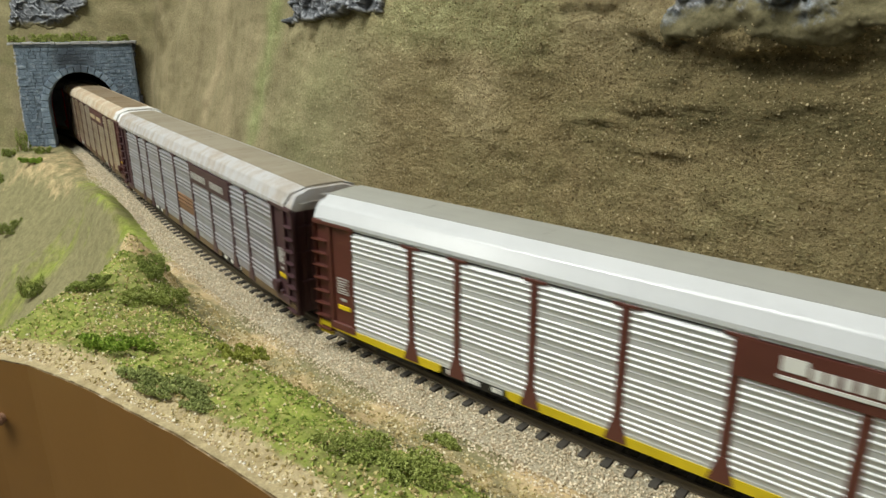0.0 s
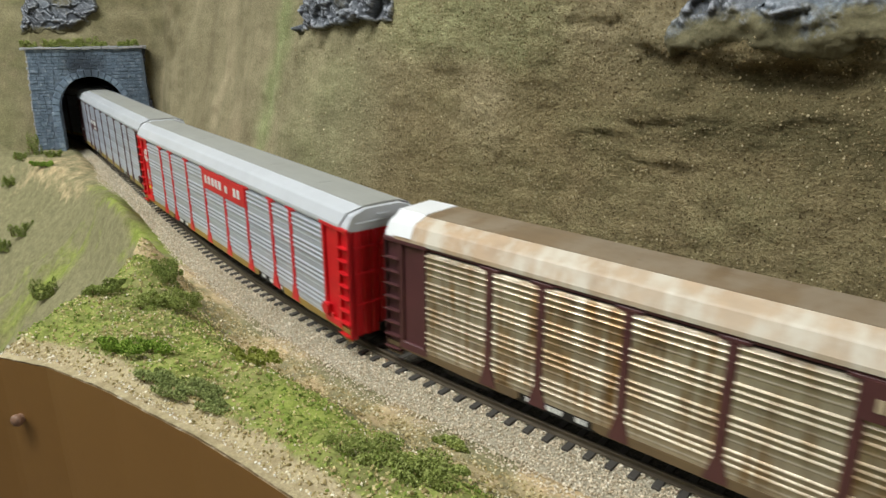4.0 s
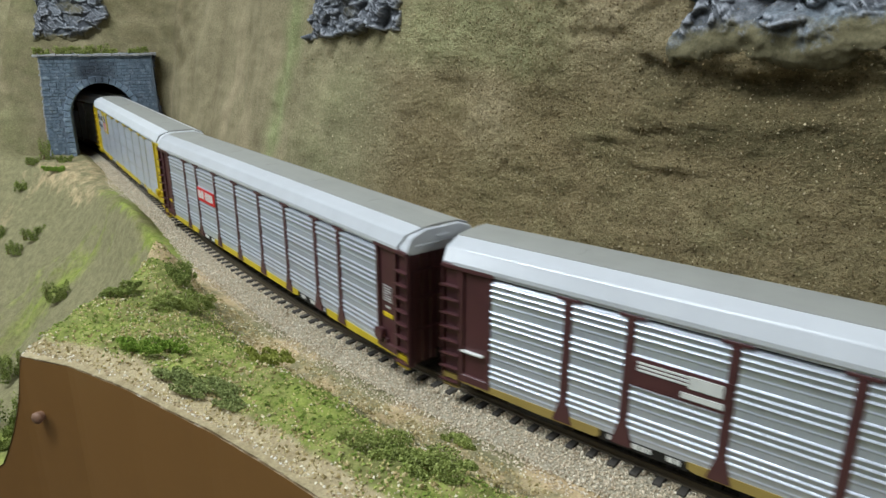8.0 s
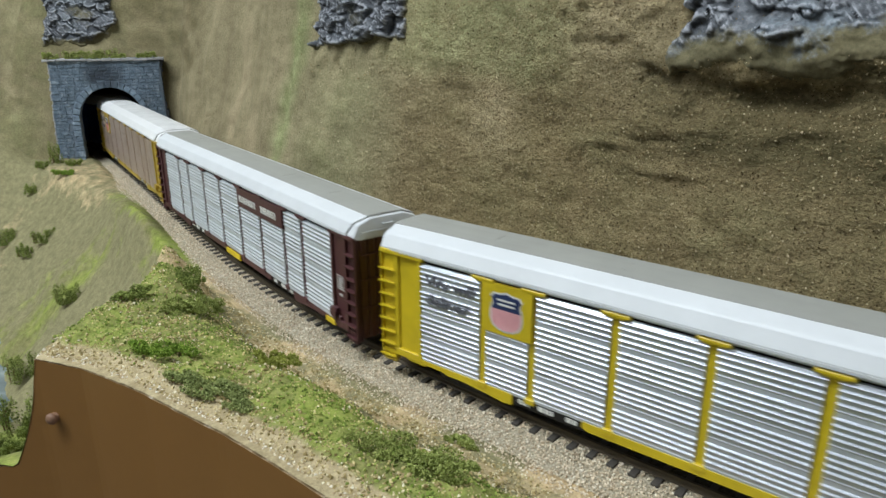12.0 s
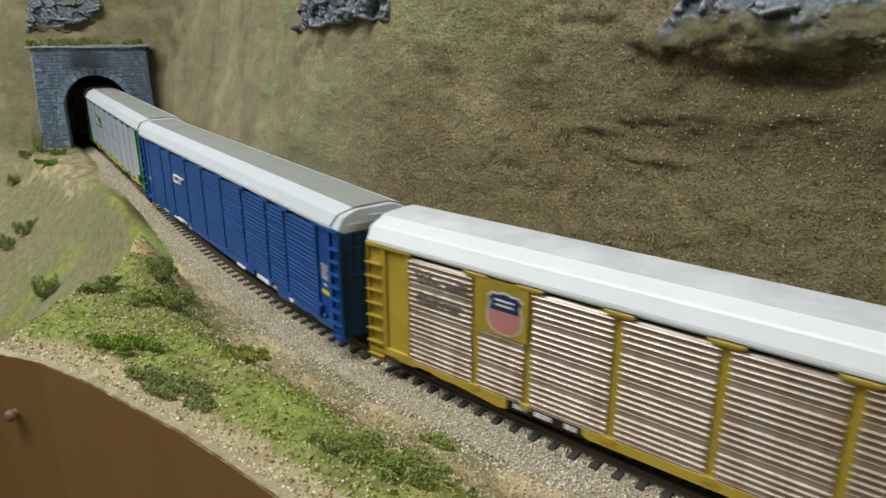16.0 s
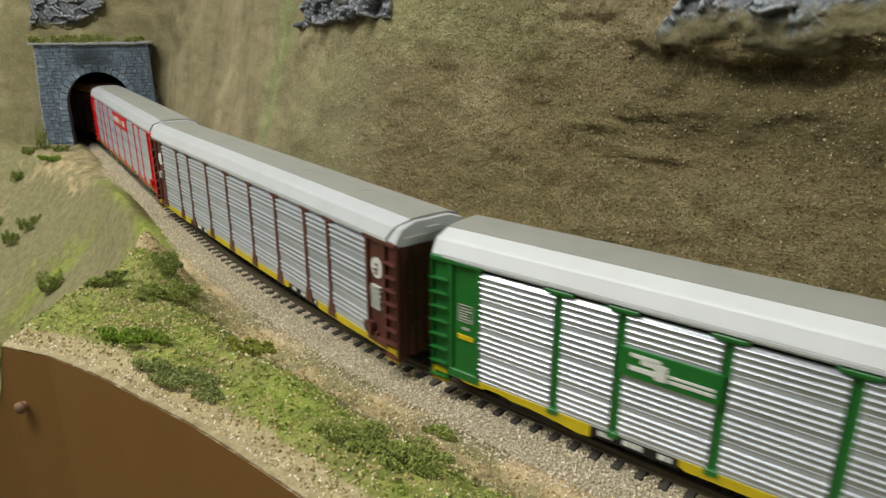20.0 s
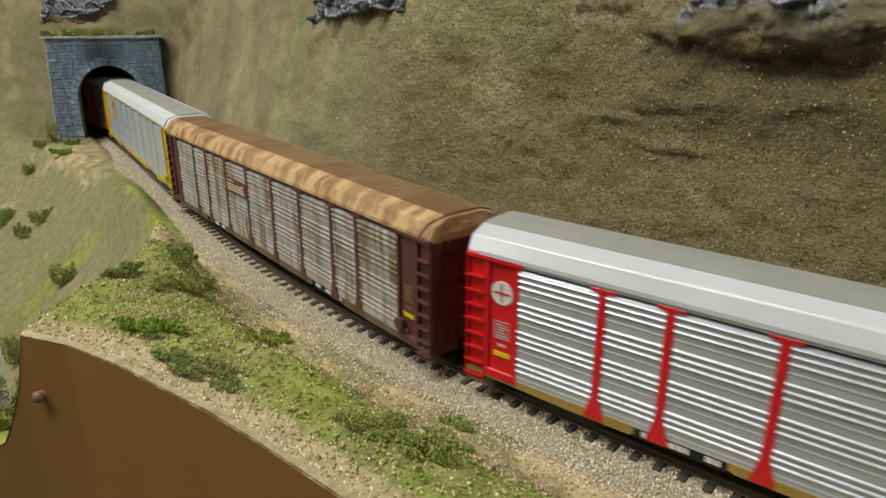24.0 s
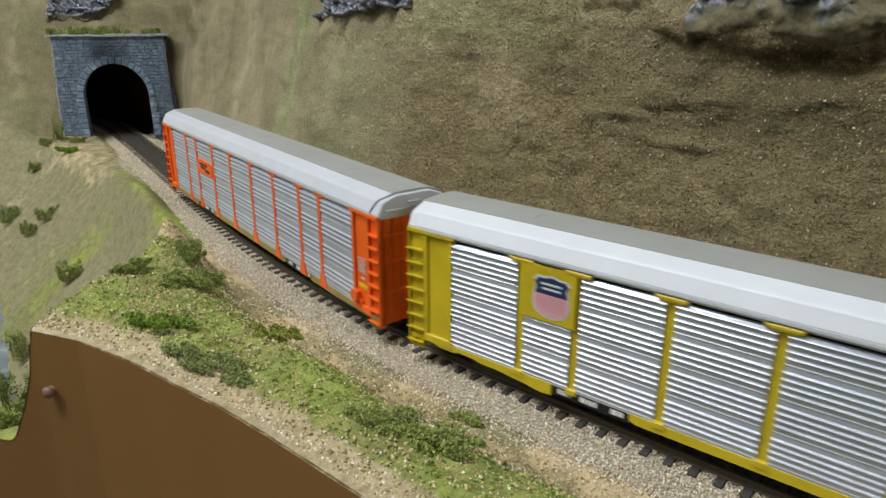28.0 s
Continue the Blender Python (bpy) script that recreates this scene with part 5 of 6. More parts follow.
def build_car(spec):
    """One closed car carrier, its middle over the origin and its front towards +x; the aisle side is -y."""
    car = tagged(new("autorack_car"), spec["label"], "train car", "autorack train")
    coat, sheet_mat, sill, roof, roof_top = spec["coat"], spec["sheet"], spec["sill"], spec["roof"], spec["roof_top"]
    ribs, plain = (3, 0.36) if spec.get("wide", True) else (4, 0.22)
    if spec.get("ribs"):
        ribs, plain = spec["ribs"], 0.24
    wave = spec.get("wave", 0.0006)
    post = post_data if spec.get("wide", True) else plain_post_data
    tail = "" if spec.get("wide", True) else "_dropped"
    slot = 0.00145 if spec.get("wide", True) else 0.0017
    part_of("underframe", shared(("underframe",), M["black"], underframe_data), car, "black underframe with brake gear")
    for turn in (None, FLIP):
        for i, (a, b) in enumerate(zip(POSTS, POSTS[1:])):
            lo = a - 0.0004 if i == 0 else a + slot
            hi = b + 0.0004 if i == len(POSTS) - 2 else b - slot
            w = round(hi - lo, 5)
            m = pose((lo + hi) / 2, 0, 0)
            mat = spec.get("odd_sheets", {}).get(i, sheet_mat)
            part_of("side_panel", shared(("side_panel", w, wave, ribs), mat, lambda w=w: side_sheet(w, wave, ribs=ribs, plain=plain)), car, "", m if turn is None else turn @ m)
        for a in POSTS[1:-1]:
            m = pose(a, 0, 0)
            part_of("post", shared(("post", tail), coat, post), car, "", m if turn is None else turn @ m)
        part_of("roof_slope", shared(("roof_slope",), roof, roof_slope_data), car, "", turn)
        if tail:
            part_of("eave_strip", shared(("eave_strip",), roof, roof_teeth), car, "", turn)
        part_of("top_rail", shared(("top_rail", tail), spec.get("rail", roof), lambda: box_data(-HALF + 0.004, HALF - 0.004, -0.0180 if not tail else -0.0172, -0.0160, SIDE_TOP + 0.0004, EAVE - 0.0009)), car, "", turn)
        part_of("sill_middle", shared(("sill_middle",), sill, sill_mid_data), car, "", turn)
        for e in ENDS:
            mk = (lambda fn: fn) if e > 0 else (lambda fn: (lambda: mirrored(fn())))
            tag = "" if e > 0 else "_m"
            m = pose(e * 0.135, 0, 0)
            bay = part_of("end_bay", shared(("end_bay", tag), coat, mk(bay_sheet_data)), car, "", m if turn is None else turn @ m)
            for q in (0.0002, BAY - 0.0016):
                part_of("bay_post", shared(("bay_post", tag), coat, mk(bay_post_data)), bay, "", pose(e * q, 0, 0))
            part_of("bay_header", shared(("bay_header", tag), coat, mk(bay_head_data)), bay)
            part_of("bay_footer", shared(("bay_footer", tag), coat, mk(bay_foot_data)), bay)
            m = pose(e * (HALF - 0.0083), 0, 0)
            lad = part_of("ladder", shared(("ladder", tag), coat, mk(ladder_side)), car, "", m if turn is None else turn @ m)
            for k in range(8):
                part_of("rung", shared(("rung", tag), coat, mk(rung_data)), lad, "", pose(0, 0, SILL_TOP - 0.0024 + k * 0.00578))
            part_of("stirrup_step", shared(("stirrup_step", tag), sill, mk(stirrup_data)), car, "", m if turn is None else turn @ m)
            mk2 = (lambda fn: (lambda: mirrored(fn()))) if e > 0 else (lambda fn: fn)
            part_of("sill_end", shared(("sill_end", tag + tail), sill, mk2(lambda: sill_end_data(bool(tail)))), car, "", turn)
            part_of("sill_web", shared(("sill_web", tag), M["black"], mk2(sill_web_data)), car, "", turn)
            part_of("sill_lettering", shared(("sill_lettering", tag), M["white_mark"], mk2(placard_data)), car, "small pale data lines on the sill", turn)
    for e in ENDS:
        turn = None if e > 0 else FLIP
        door = part_of("end_door", shared(("end_door",), coat, end_wall_data), car, "folding end doors", pose(HALF - 0.0012, 0, 0) if e > 0 else FLIP @ pose(HALF - 0.0012, 0, 0))
        for z in (0.022, 0.036, 0.048):
            part_of("door_bar", shared(("door_bar",), coat, door_bar_data), door, "", pose(0, 0, z))
        part_of("roof_end", shared(("roof_end",), spec.get("cap", roof), roof_end_data), car, "", turn)
        part_of("roof_seam", shared(("roof_seam",), spec.get("cap", M["dark_rail"]), roof_seam_data), car, "", turn)
        if "cap" in spec:
            part_of("roof_patch", shared(("roof_patch",), spec["cap"], roof_patch_data), car, "clean white replaced end of the roof", turn)
        part_of("coupler", shared(("coupler",), M["wheel"], coupler_data), car, "", turn)
        tr = part_of("truck", shared(("truck",), M["black"], truck_frame_data), car, "black four-wheel truck", pose(e * 0.1155, 0, 0))
        for x in (-0.0100, 0.0100):
            part_of("wheelset", shared(("wheelset",), M["wheel"], wheelset_data), tr, "", pose(x, 0, 0.0048))
    box = part_of("brake_box", shared(("brake_box",), coat, lambda: joined(box_data(0.1362, 0.1402, -SIDE_W - 0.0014, -0.0170, 0.0120, 0.0186, 0.0005), box_data(0.1398, 0.1430, -SIDE_W - 0.0006, -0.0170, 0.0124, 0.0146, 0.0003))), car, "hand brake housing")
    part_of("brake_wheel", shared(("brake_wheel",), coat, lambda: disc(0.0029, -SIDE_W - 0.0023, -SIDE_W - 0.0012, 18, cx=0.1386, cz=0.0166)), box)
    part_of("roof_top", shared(("roof_top",), roof_top, roof_top_data), car, "grey flat top of the roof")
    for mark in spec.get("marks", ()):
        name, mat, shapes = mark
        if name in ("sign_lettering", "slogan"):
            part_of(name, mesh_of(name, *joined(*shapes), mat), car, "dark painted words" if name == "slogan" else "plain painted bars of lettering")
            continue
        for shape in shapes:
            part_of(name, mesh_of(name, *shape, mat), car)
    return car


def plate(x0, x1, z0, z1, proud=0.0004):
    """A flat plate on the aisle side."""
    return box_data(x0, x1, -SIDE_W - proud, -0.0172, z0, z1)


def bars(x0, x1, z0, z1, n, proud=0.0006, gap=0.4, seed=1):
    """n upright bars that stand for lettering in a box."""
    r = random.Random(seed)
    w = (x1 - x0) / n
    return [box_data(x0 + i * w, x0 + i * w + w * (1 - gap * r.uniform(0.7, 1.2)), -SIDE_W - proud, -0.0174, z0, z1) for i in range(n)]


def door_marks(end=1, z=0.021, mat="yellow_mark", ink="pale_mark"):
    """A ruled box of data lines and the yellow plate on a closed end bay."""
    x0, x1 = (0.1385, 0.1462) if end > 0 else (-0.1462, -0.1385)

    def line(xa, xb, za, zb):
        return box_data(xa, xb, -0.0175, -0.0170, za, zb)

    a, b, c, d = x0 + 0.0006, x1 - 0.0004, z + 0.0072, z + 0.0142
    ruled = [line(a, b, c, c + 0.0003), line(a, b, d - 0.0003, d), line(a, a + 0.0003, c, d), line(b - 0.0003, b, c, d)]
    ruled += [line(a + 0.0008, b - 0.0008 - 0.0008 * (k % 3), c + 0.0010 + k * 0.0011, c + 0.0014 + k * 0.0011) for k in range(5)]
    ruled += [line(x0 + 0.0024, x1 - 0.0020, z + 0.0040, z + 0.0050)]
    return [("yellow_plate", M[mat], [box_data(x0 + 0.0006, x1, -0.0176, -0.0170, z, z + 0.0018)]), ("data_line", M[ink], ruled)]


COATS = {
    "brown": paint("red_brown_coat", (0.38, 0.20, 0.17), 0.45, 0.2),
    "maroon": paint("maroon_coat", (0.33, 0.19, 0.20), 0.45, 0.2),
    "purple": paint("purple_brown_coat", (0.30, 0.19, 0.22), 0.5, 0.35),
    "rusty": paint("rusty_brown_coat", (0.35, 0.195, 0.205), 0.5, 0.35, streak=(0.13, 0.06, 0.035)),
    "oxide": paint("oxide_brown_coat", (0.37, 0.215, 0.20), 0.5, 0.35, streak=(0.13, 0.06, 0.035)),
    "red": paint("bright_red_coat", (0.86, 0.10, 0.14), 0.4, 0.08),
    "yellow": paint("yellow_coat", (0.84, 0.74, 0.13), 0.4, 0.1),
    "old_yellow": paint("dull_yellow_coat", (0.76, 0.645, 0.21), 0.5, 0.35),
    "blue": paint("blue_coat", (0.07, 0.31, 0.60), 0.42, 0.1),
    "green": paint("green_coat", (0.11, 0.45, 0.18), 0.42, 0.1),
    "orange": paint("orange_coat", (0.98, 0.42, 0.10), 0.42, 0.06),
    "tan": paint("tan_dirty_coat", (0.66, 0.57, 0.30), 0.55, 0.4),
    "grime": paint("grimy_brown_coat", (0.45, 0.37, 0.26), 0.6, 0.6),
    "dirty_yellow": paint("grimy_yellow_coat", (0.66, 0.54, 0.26), 0.55, 0.5),
}
M["blue_sheet"] = paint("blue_side_sheet", (0.055, 0.30, 0.57), 0.52, 0.08)
C = COATS
CLEAN = dict(sheet=M["silver"], roof=M["roof_white"], roof_top=M["roof_grey"])


def words(text, x0, x1, z0, z1, proud=0.0007):
    """Lettering in the built-in font, fitted to a box on the aisle side."""
    cu = bpy.data.curves.new("words", "FONT")
    cu.body, cu.extrude, cu.resolution_u = text, 0.02, 2
    ob = bpy.data.objects.new("words", cu)
    scene.collection.objects.link(ob)
    me = bpy.data.meshes.new_from_object(ob.evaluated_get(bpy.context.evaluated_depsgraph_get()))
    v = np.array([p.co[:] for p in me.vertices])
    f = [tuple(q.vertices) for q in me.polygons]
    bpy.data.objects.remove(ob)
    bpy.data.meshes.remove(me)
    bpy.data.curves.remove(cu)
    lo, hi = v.min(0), v.max(0)
    k = (v - lo) / (hi - lo)
    return [(float(x0 + (x1 - x0) * a), -SIDE_W - proud + 0.0006 * (1 - float(c)), float(z0 + (z1 - z0) * b)) for a, b, c in k], f


def board(coat, x0, x1, z0, z1): return ("sign_board", coat, [plate(x0, x1, z0, z1)])


def strokes(mat, boxes, name="sign_shape"):
    """Plain painted shapes, each (x0, x1, z0, z1)."""
    return (name, M[mat], [plate(*q, 0.0007) for q in boxes])


def round_mark(mat, x, z, rx, rz, name="round_emblem", y=-0.0176):
    n = 20
    ring = [(x + rx * math.cos(i * math.tau / n), z + rz * math.sin(i * math.tau / n)) for i in range(n)]
    v = [(a, y, c) for a, c in ring] + [(a, -0.0168, c) for a, c in ring]
    f = [(i, (i + 1) % n, n + (i + 1) % n, n + i) for i in range(n)] + [tuple(range(n))]
    return (name, M[mat], [(v, f)])


SHIELD = [(0.0, -0.0076), (0.0030, -0.0071), (0.0054, -0.0058), (0.0066, -0.0036), (0.0068, -0.0008), (0.0064, 0.0014), (0.0058, 0.0030), (0.0060, 0.0042), (0.0067, 0.0052), (0.0050, 0.0068), (0.0034, 0.0065), (0.0016, 0.0069), (0.0, 0.0074)]


def shield_marks(x, z, lower="pink_mark"):
    """A shield with eared shoulders: dark upper field with pale bars, pink striped lower field, pale outline behind."""
    def width_at(q):
        return float(np.interp(q, [b for _, b in SHIELD], [a for a, _ in SHIELD]))

    def field(lo, hi, grow, y):
        right = [(width_at(lo), lo)] + [(a, b) for a, b in SHIELD if lo < b < hi] + [(width_at(hi), hi)]
        ring = [(x + a * grow, z + b * grow) for a, b in right] + [(x - a * grow, z + b * grow) for a, b in reversed(right)]
        ring = [p for i, p in enumerate(ring) if math.hypot(p[0] - ring[i - 1][0], p[1] - ring[i - 1][1]) > 1e-7]
        n = len(ring)
        v = [(a, y, c) for a, c in ring] + [(a, -0.0180, c) for a, c in ring]
        return v, [(i, (i + 1) % n, n + (i + 1) % n, n + i) for i in range(n)] + [tuple(range(n - 1, -1, -1))]
    y = -SIDE_W - 0.0006
    stripes = [plate(x + q, x + q + 0.0005, z - 0.0054, z + 0.0004, 0.0008) for q in (-0.0050, -0.0031, -0.0012, 0.0007, 0.0026, 0.0045)]
    return [("shield_outline", M["white_mark"], [field(-0.0076, 0.0074, 1.10, y + 0.0001)]),
            ("shield_lower", M[lower], [field(-0.0076, 0.0008, 1.0, y - 0.0001)]),
            ("shield_stripes", M["rose_mark"], [joined(*stripes)]),
            ("shield_upper", M["navy_mark"], [field(0.0008, 0.0074, 1.0, y - 0.0001)]),
            ("shield_bar", M["white_mark"], [plate(x - 0.0040, x + 0.0040, z + 0.0044, z + 0.0051, 0.0009), plate(x - 0.0036, x + 0.0038, z + 0.0026, z + 0.0033, 0.0009)])]


TWO = (0.0165, 0.081)
NAME_BARS = bars(0.0195, 0.0455, 0.0470, 0.0508, 9, seed=3) + bars(0.0525, 0.0745, 0.0470, 0.0508, 7, seed=4)
RED_BARS = bars(-0.0120, 0.0165, 0.0470, 0.0520, 5, seed=6) + bars(0.0200, 0.0255, 0.0470, 0.0510, 1) + bars(0.0330, 0.0440, 0.0470, 0.0520, 2, seed=7)
SLOGAN = [words("We will", -0.1320, -0.1075, 0.0460, 0.0508), words("deliver", -0.1315, -0.1095, 0.0382, 0.0428)]
RED_CAR = dict(CLEAN, label="bright red autorack with silver sides and a red name board", coat=C["red"], sill=C["dirty_yellow"],
               marks=[board(C["red"], -0.0165, 0.0487, 0.0436, SIDE_TOP), ("sign_lettering", M["white_mark"], RED_BARS), round_mark("white_mark", -0.1426, 0.0440, 0.0046, 0.0046),
                      ("emblem_cross", C["red"], [box_data(-0.1429, -0.1423, -0.0178, -0.0174, 0.0403, 0.0477), box_data(-0.1463, -0.1389, -0.0178, -0.0174, 0.0437, 0.0443)]), *door_marks(-1, 0.0185)])
SHIELD_CAR = dict(CLEAN, wide=False, roof=M["roof_matt"], coat=C["yellow"], sill=C["yellow"], label="yellow autorack with silver sides and a shield board")

TRAIN = [
    dict(CLEAN, ribs=4, wave=0.0004, sheet=M["silver_matt"], label="red-brown autorack with silver sides and a clean white roof", coat=C["brown"], sill=C["yellow"],
         marks=[board(C["brown"], *TWO, 0.0436, SIDE_TOP), ("sign_lettering", M["white_mark"], bars(0.0275, 0.0345, 0.0490, 0.0532, 1, gap=0.1) + bars(0.0350, 0.0600, 0.0484, 0.0516, 7, gap=0.35)), strokes("white_mark", [(0.0270, 0.0640, 0.0466, 0.0476)]), *door_marks(-1, 0.0190)]),
    dict(label="grimy purple-brown autorack with dull grey sides and one rusted panel", coat=C["purple"], sheet=M["silver_dull"], sill=C["grime"], roof=M["roof_dirty"], roof_top=M["roof_dirty_top"],
         marks=[board(C["purple"], *TWO, 0.0446, SIDE_TOP), ("sign_lettering", M["pale_mark"], NAME_BARS), ("rust_patch", M["rust_mark"], [side_sheet(0.0301, 0.0006, (1,), 0.00012, 3, 0.36)]), *door_marks(1)]),
    dict(label="rusty red-brown autorack with tan streaked sides and white roof ends", coat=C["rusty"], sheet=M["silver_rust"], sill=C["grime"], rail=C["rusty"], roof=M["roof_tan"], roof_top=M["roof_tan_top"], cap=M["roof_bright"],
         marks=[board(C["rusty"], *TWO, 0.0440, SIDE_TOP), ("sign_lettering", M["cream_mark"], NAME_BARS), *door_marks(1, ink="rust_mark")]),
    RED_CAR,
    dict(CLEAN, label="maroon autorack with silver sides and a small striped sign", coat=C["maroon"], sill=C["tan"],
         marks=[board(C["maroon"], -0.081, -0.0487, 0.0318, 0.0422), strokes("white_mark", [(-0.0775, -0.0600, 0.0375 + k * 0.0013, 0.0382 + k * 0.0013) for k in range(3)] + [(-0.0610, -0.0505, 0.0368, 0.0410), (-0.0630, -0.0500, 0.0330, 0.0350)]), strokes("white_mark", [(-0.1485, -0.1385, 0.0225, 0.0230)], "data_line")]),
    dict(CLEAN, label="maroon autorack with silver sides and a red square sign", coat=C["maroon"], sill=C["yellow"],
         marks=[("red_sign", M["red_mark"], [plate(-0.0793, -0.0504, 0.0332, 0.0420, 0.0004)]), ("sign_lettering", M["white_mark"], bars(-0.0778, -0.0672, 0.0352, 0.0404, 2, gap=0.2, seed=2) + bars(-0.0655, -0.0520, 0.0352, 0.0404, 4, gap=0.28, seed=3)), *door_marks(1, 0.0245), *door_marks(-1, 0.0190)[:1]]),
    dict(SHIELD_CAR, label="yellow autorack with silver sides, dark slogan and shield board",
         marks=[board(C["yellow"], -0.1035, -0.081, 0.0350, SIDE_TOP), *shield_marks(-0.0922, 0.0446), ("slogan", M["grey_mark"], SLOGAN), ("data_line", M["olive_mark"], [box_data(0.1388, 0.1462 - 0.0012 * (k % 2), -0.0175, -0.0170, 0.0322 - k * 0.0013, 0.0328 - k * 0.0013) for k in range(4)] + [box_data(0.1392, 0.1440, -0.0175, -0.0170, 0.0226, 0.0246)])]),
    dict(CLEAN, wide=False, roof=M["roof_matt"], label="maroon autorack with bright silver sides and a two-part name board", coat=C["maroon"], sheet=M["silver_bright"], sill=C["maroon"],
         marks=[board(C["maroon"], *TWO, 0.0440, SIDE_TOP), ("sign_lettering", M["white_mark"], NAME_BARS), *door_marks(1)[1:], strokes("yellow_mark", [(-0.012, 0.012, 0.0068, 0.0100), (0.128, 0.137, 0.0080, 0.0104)], "yellow_patch")]),
    dict(wide=False, label="faded yellow autorack with grimy tan sides, slogan and shield board", coat=C["old_yellow"], sheet=M["silver_tan"], sill=C["old_yellow"], roof=M["roof_bright"], roof_top=M["roof_white_top"],
         marks=[board(C["old_yellow"], -0.1035, -0.081, 0.0350, SIDE_TOP), *shield_marks(-0.0905, 0.0440, "faded_mark"), ("slogan", M["faint_mark"], SLOGAN)]),
    dict(wide=False, label="all blue autorack with a white roof and a white angular emblem", coat=C["blue"], sheet=M["blue_sheet"], sill=C["blue"], roof=M["roof_matt"], roof_top=M["roof_grey"], wave=0.0004,
         marks=[*door_marks(1, 0.0240), *door_marks(-1, 0.0245)[:1],
                strokes("white_mark", [(-0.0741, -0.0541, 0.0399, 0.0410), (-0.0752, -0.0736, 0.0366, 0.0402), (-0.0743, -0.0636, 0.0357, 0.0368), (-0.0650, -0.0634, 0.0366, 0.0381), (-0.0612, -0.0592, 0.0357, 0.0400)], "white_emblem"),
                strokes("white_mark", [(-0.108, -0.100, 0.0084, 0.0096), (-0.084, -0.066, 0.0086, 0.0098), (-0.051, -0.048, 0.0080, 0.0096), (0.034, 0.046, 0.0072, 0.0084), (0.064, 0.080, 0.0086, 0.0098), (0.105, 0.109, 0.0086, 0.0100)], "sill_patch")]),
    dict(CLEAN, wide=False, roof=M["roof_matt"], label="green autorack with silver sides and a green name board", coat=C["green"], sill=C["yellow"],
         marks=[board(C["green"], -0.081, -0.0487, 0.0340, 0.0436), strokes("white_mark", [(-0.0770, -0.0672, 0.0412, 0.0424), (-0.0735, -0.0650, 0.0394, 0.0410), (-0.0772, -0.0690, 0.0366, 0.0382), (-0.0690, -0.0652, 0.0356, 0.0396), (-0.0645, -0.0507, 0.0378, 0.0386), (-0.0645, -0.0507, 0.0360, 0.0370)]), *door_marks(-1, 0.0260), *door_marks(1, 0.0225)]),
    dict(CLEAN, label="red-brown autorack with silver sides and a round emblem", coat=C["brown"], sill=C["yellow"],
         marks=[round_mark("white_mark", 0.1428, 0.0435, 0.0042, 0.0045), strokes("pale_mark", [(0.1396, 0.1462 + 0.0006 * (k % 2), 0.0352 - k * 0.0012, 0.0358 - k * 0.0012) for k in range(9)], "data_line"), ("emblem_spot", C["brown"], [box_data(0.1420, 0.1440, -0.0179, -0.0174, 0.0446, 0.0456), box_data(0.1404, 0.1428, -0.0179, -0.0174, 0.0424, 0.0430), box_data(0.1432, 0.1437, -0.0179, -0.0174, 0.0404, 0.0440), box_data(0.1412, 0.1420, -0.0179, -0.0174, 0.0404, 0.0416)]), round_mark("white_mark", -0.1428, 0.0435, 0.0040, 0.0043), strokes("pale_mark", [(-0.1462, -0.1402, 0.0335 - k * 0.0012, 0.0340 - k * 0.0012) for k in range(4)], "data_line")]),
    dict(RED_CAR),
    dict(label="rusted autorack with an orange-brown roof and streaked sides", coat=C["oxide"], sheet=M["silver_drips"], sill=C["grime"], rail=C["oxide"], roof=M["roof_rust"], roof_top=M["roof_rust_top"],
         marks=[board(C["oxide"], -0.0487, -0.0165, 0.0365, 0.0455), strokes("pale_mark", [(-0.0440, -0.0350, 0.0436, 0.0443)], "data_line"), strokes("cream_mark", [(-0.0450, -0.0250, 0.0414, 0.0421), (-0.0450, -0.0240, 0.0398, 0.0405), (-0.0440, -0.0250, 0.0382, 0.0389)]), strokes("cream_mark", [(-0.0232, -0.0196, 0.0424, 0.0433), (-0.0244, -0.0230, 0.0386, 0.0426), (-0.0232, -0.0192, 0.0380, 0.0390), (-0.0216, -0.0200, 0.0398, 0.0412)], "ring_emblem"), *door_marks(1, 0.0200, ink="rust_mark")]),
    dict(SHIELD_CAR, marks=[board(C["yellow"], -0.1035, -0.081, 0.0350, SIDE_TOP), *shield_marks(-0.0905, 0.0446), ("data_line", M["olive_mark"], [box_data(0.1392, 0.1458, -0.0175, -0.0170, 0.0352, 0.0356), box_data(0.1392, 0.1458, -0.0175, -0.0170, 0.0300, 0.0304), box_data(0.1392, 0.1396, -0.0175, -0.0170, 0.0304, 0.0352), box_data(0.1454, 0.1458, -0.0175, -0.0170, 0.0304, 0.0352), box_data(0.1404, 0.1446, -0.0175, -0.0170, 0.0316, 0.0338)] + [box_data(0.1394, 0.1450 - 0.0010 * (k % 2), -0.0175, -0.0170, 0.0284 - k * 0.0012, 0.0289 - k * 0.0012) for k in range(3)])]),
    dict(CLEAN, label="orange autorack with silver sides and a small orange sign", coat=C["orange"], sill=C["tan"],
         marks=[board(C["orange"], -0.0795, -0.0502, 0.0338, 0.0430), strokes("black_mark", [(-0.0740, -0.0600, 0.0398, 0.0410), (-0.0720, -0.0640, 0.0375, 0.0390), (-0.0630, -0.0560, 0.0360, 0.0376)]), *door_marks(1, 0.0205)]),
]
cars = [build_car(spec) for spec in TRAIN]


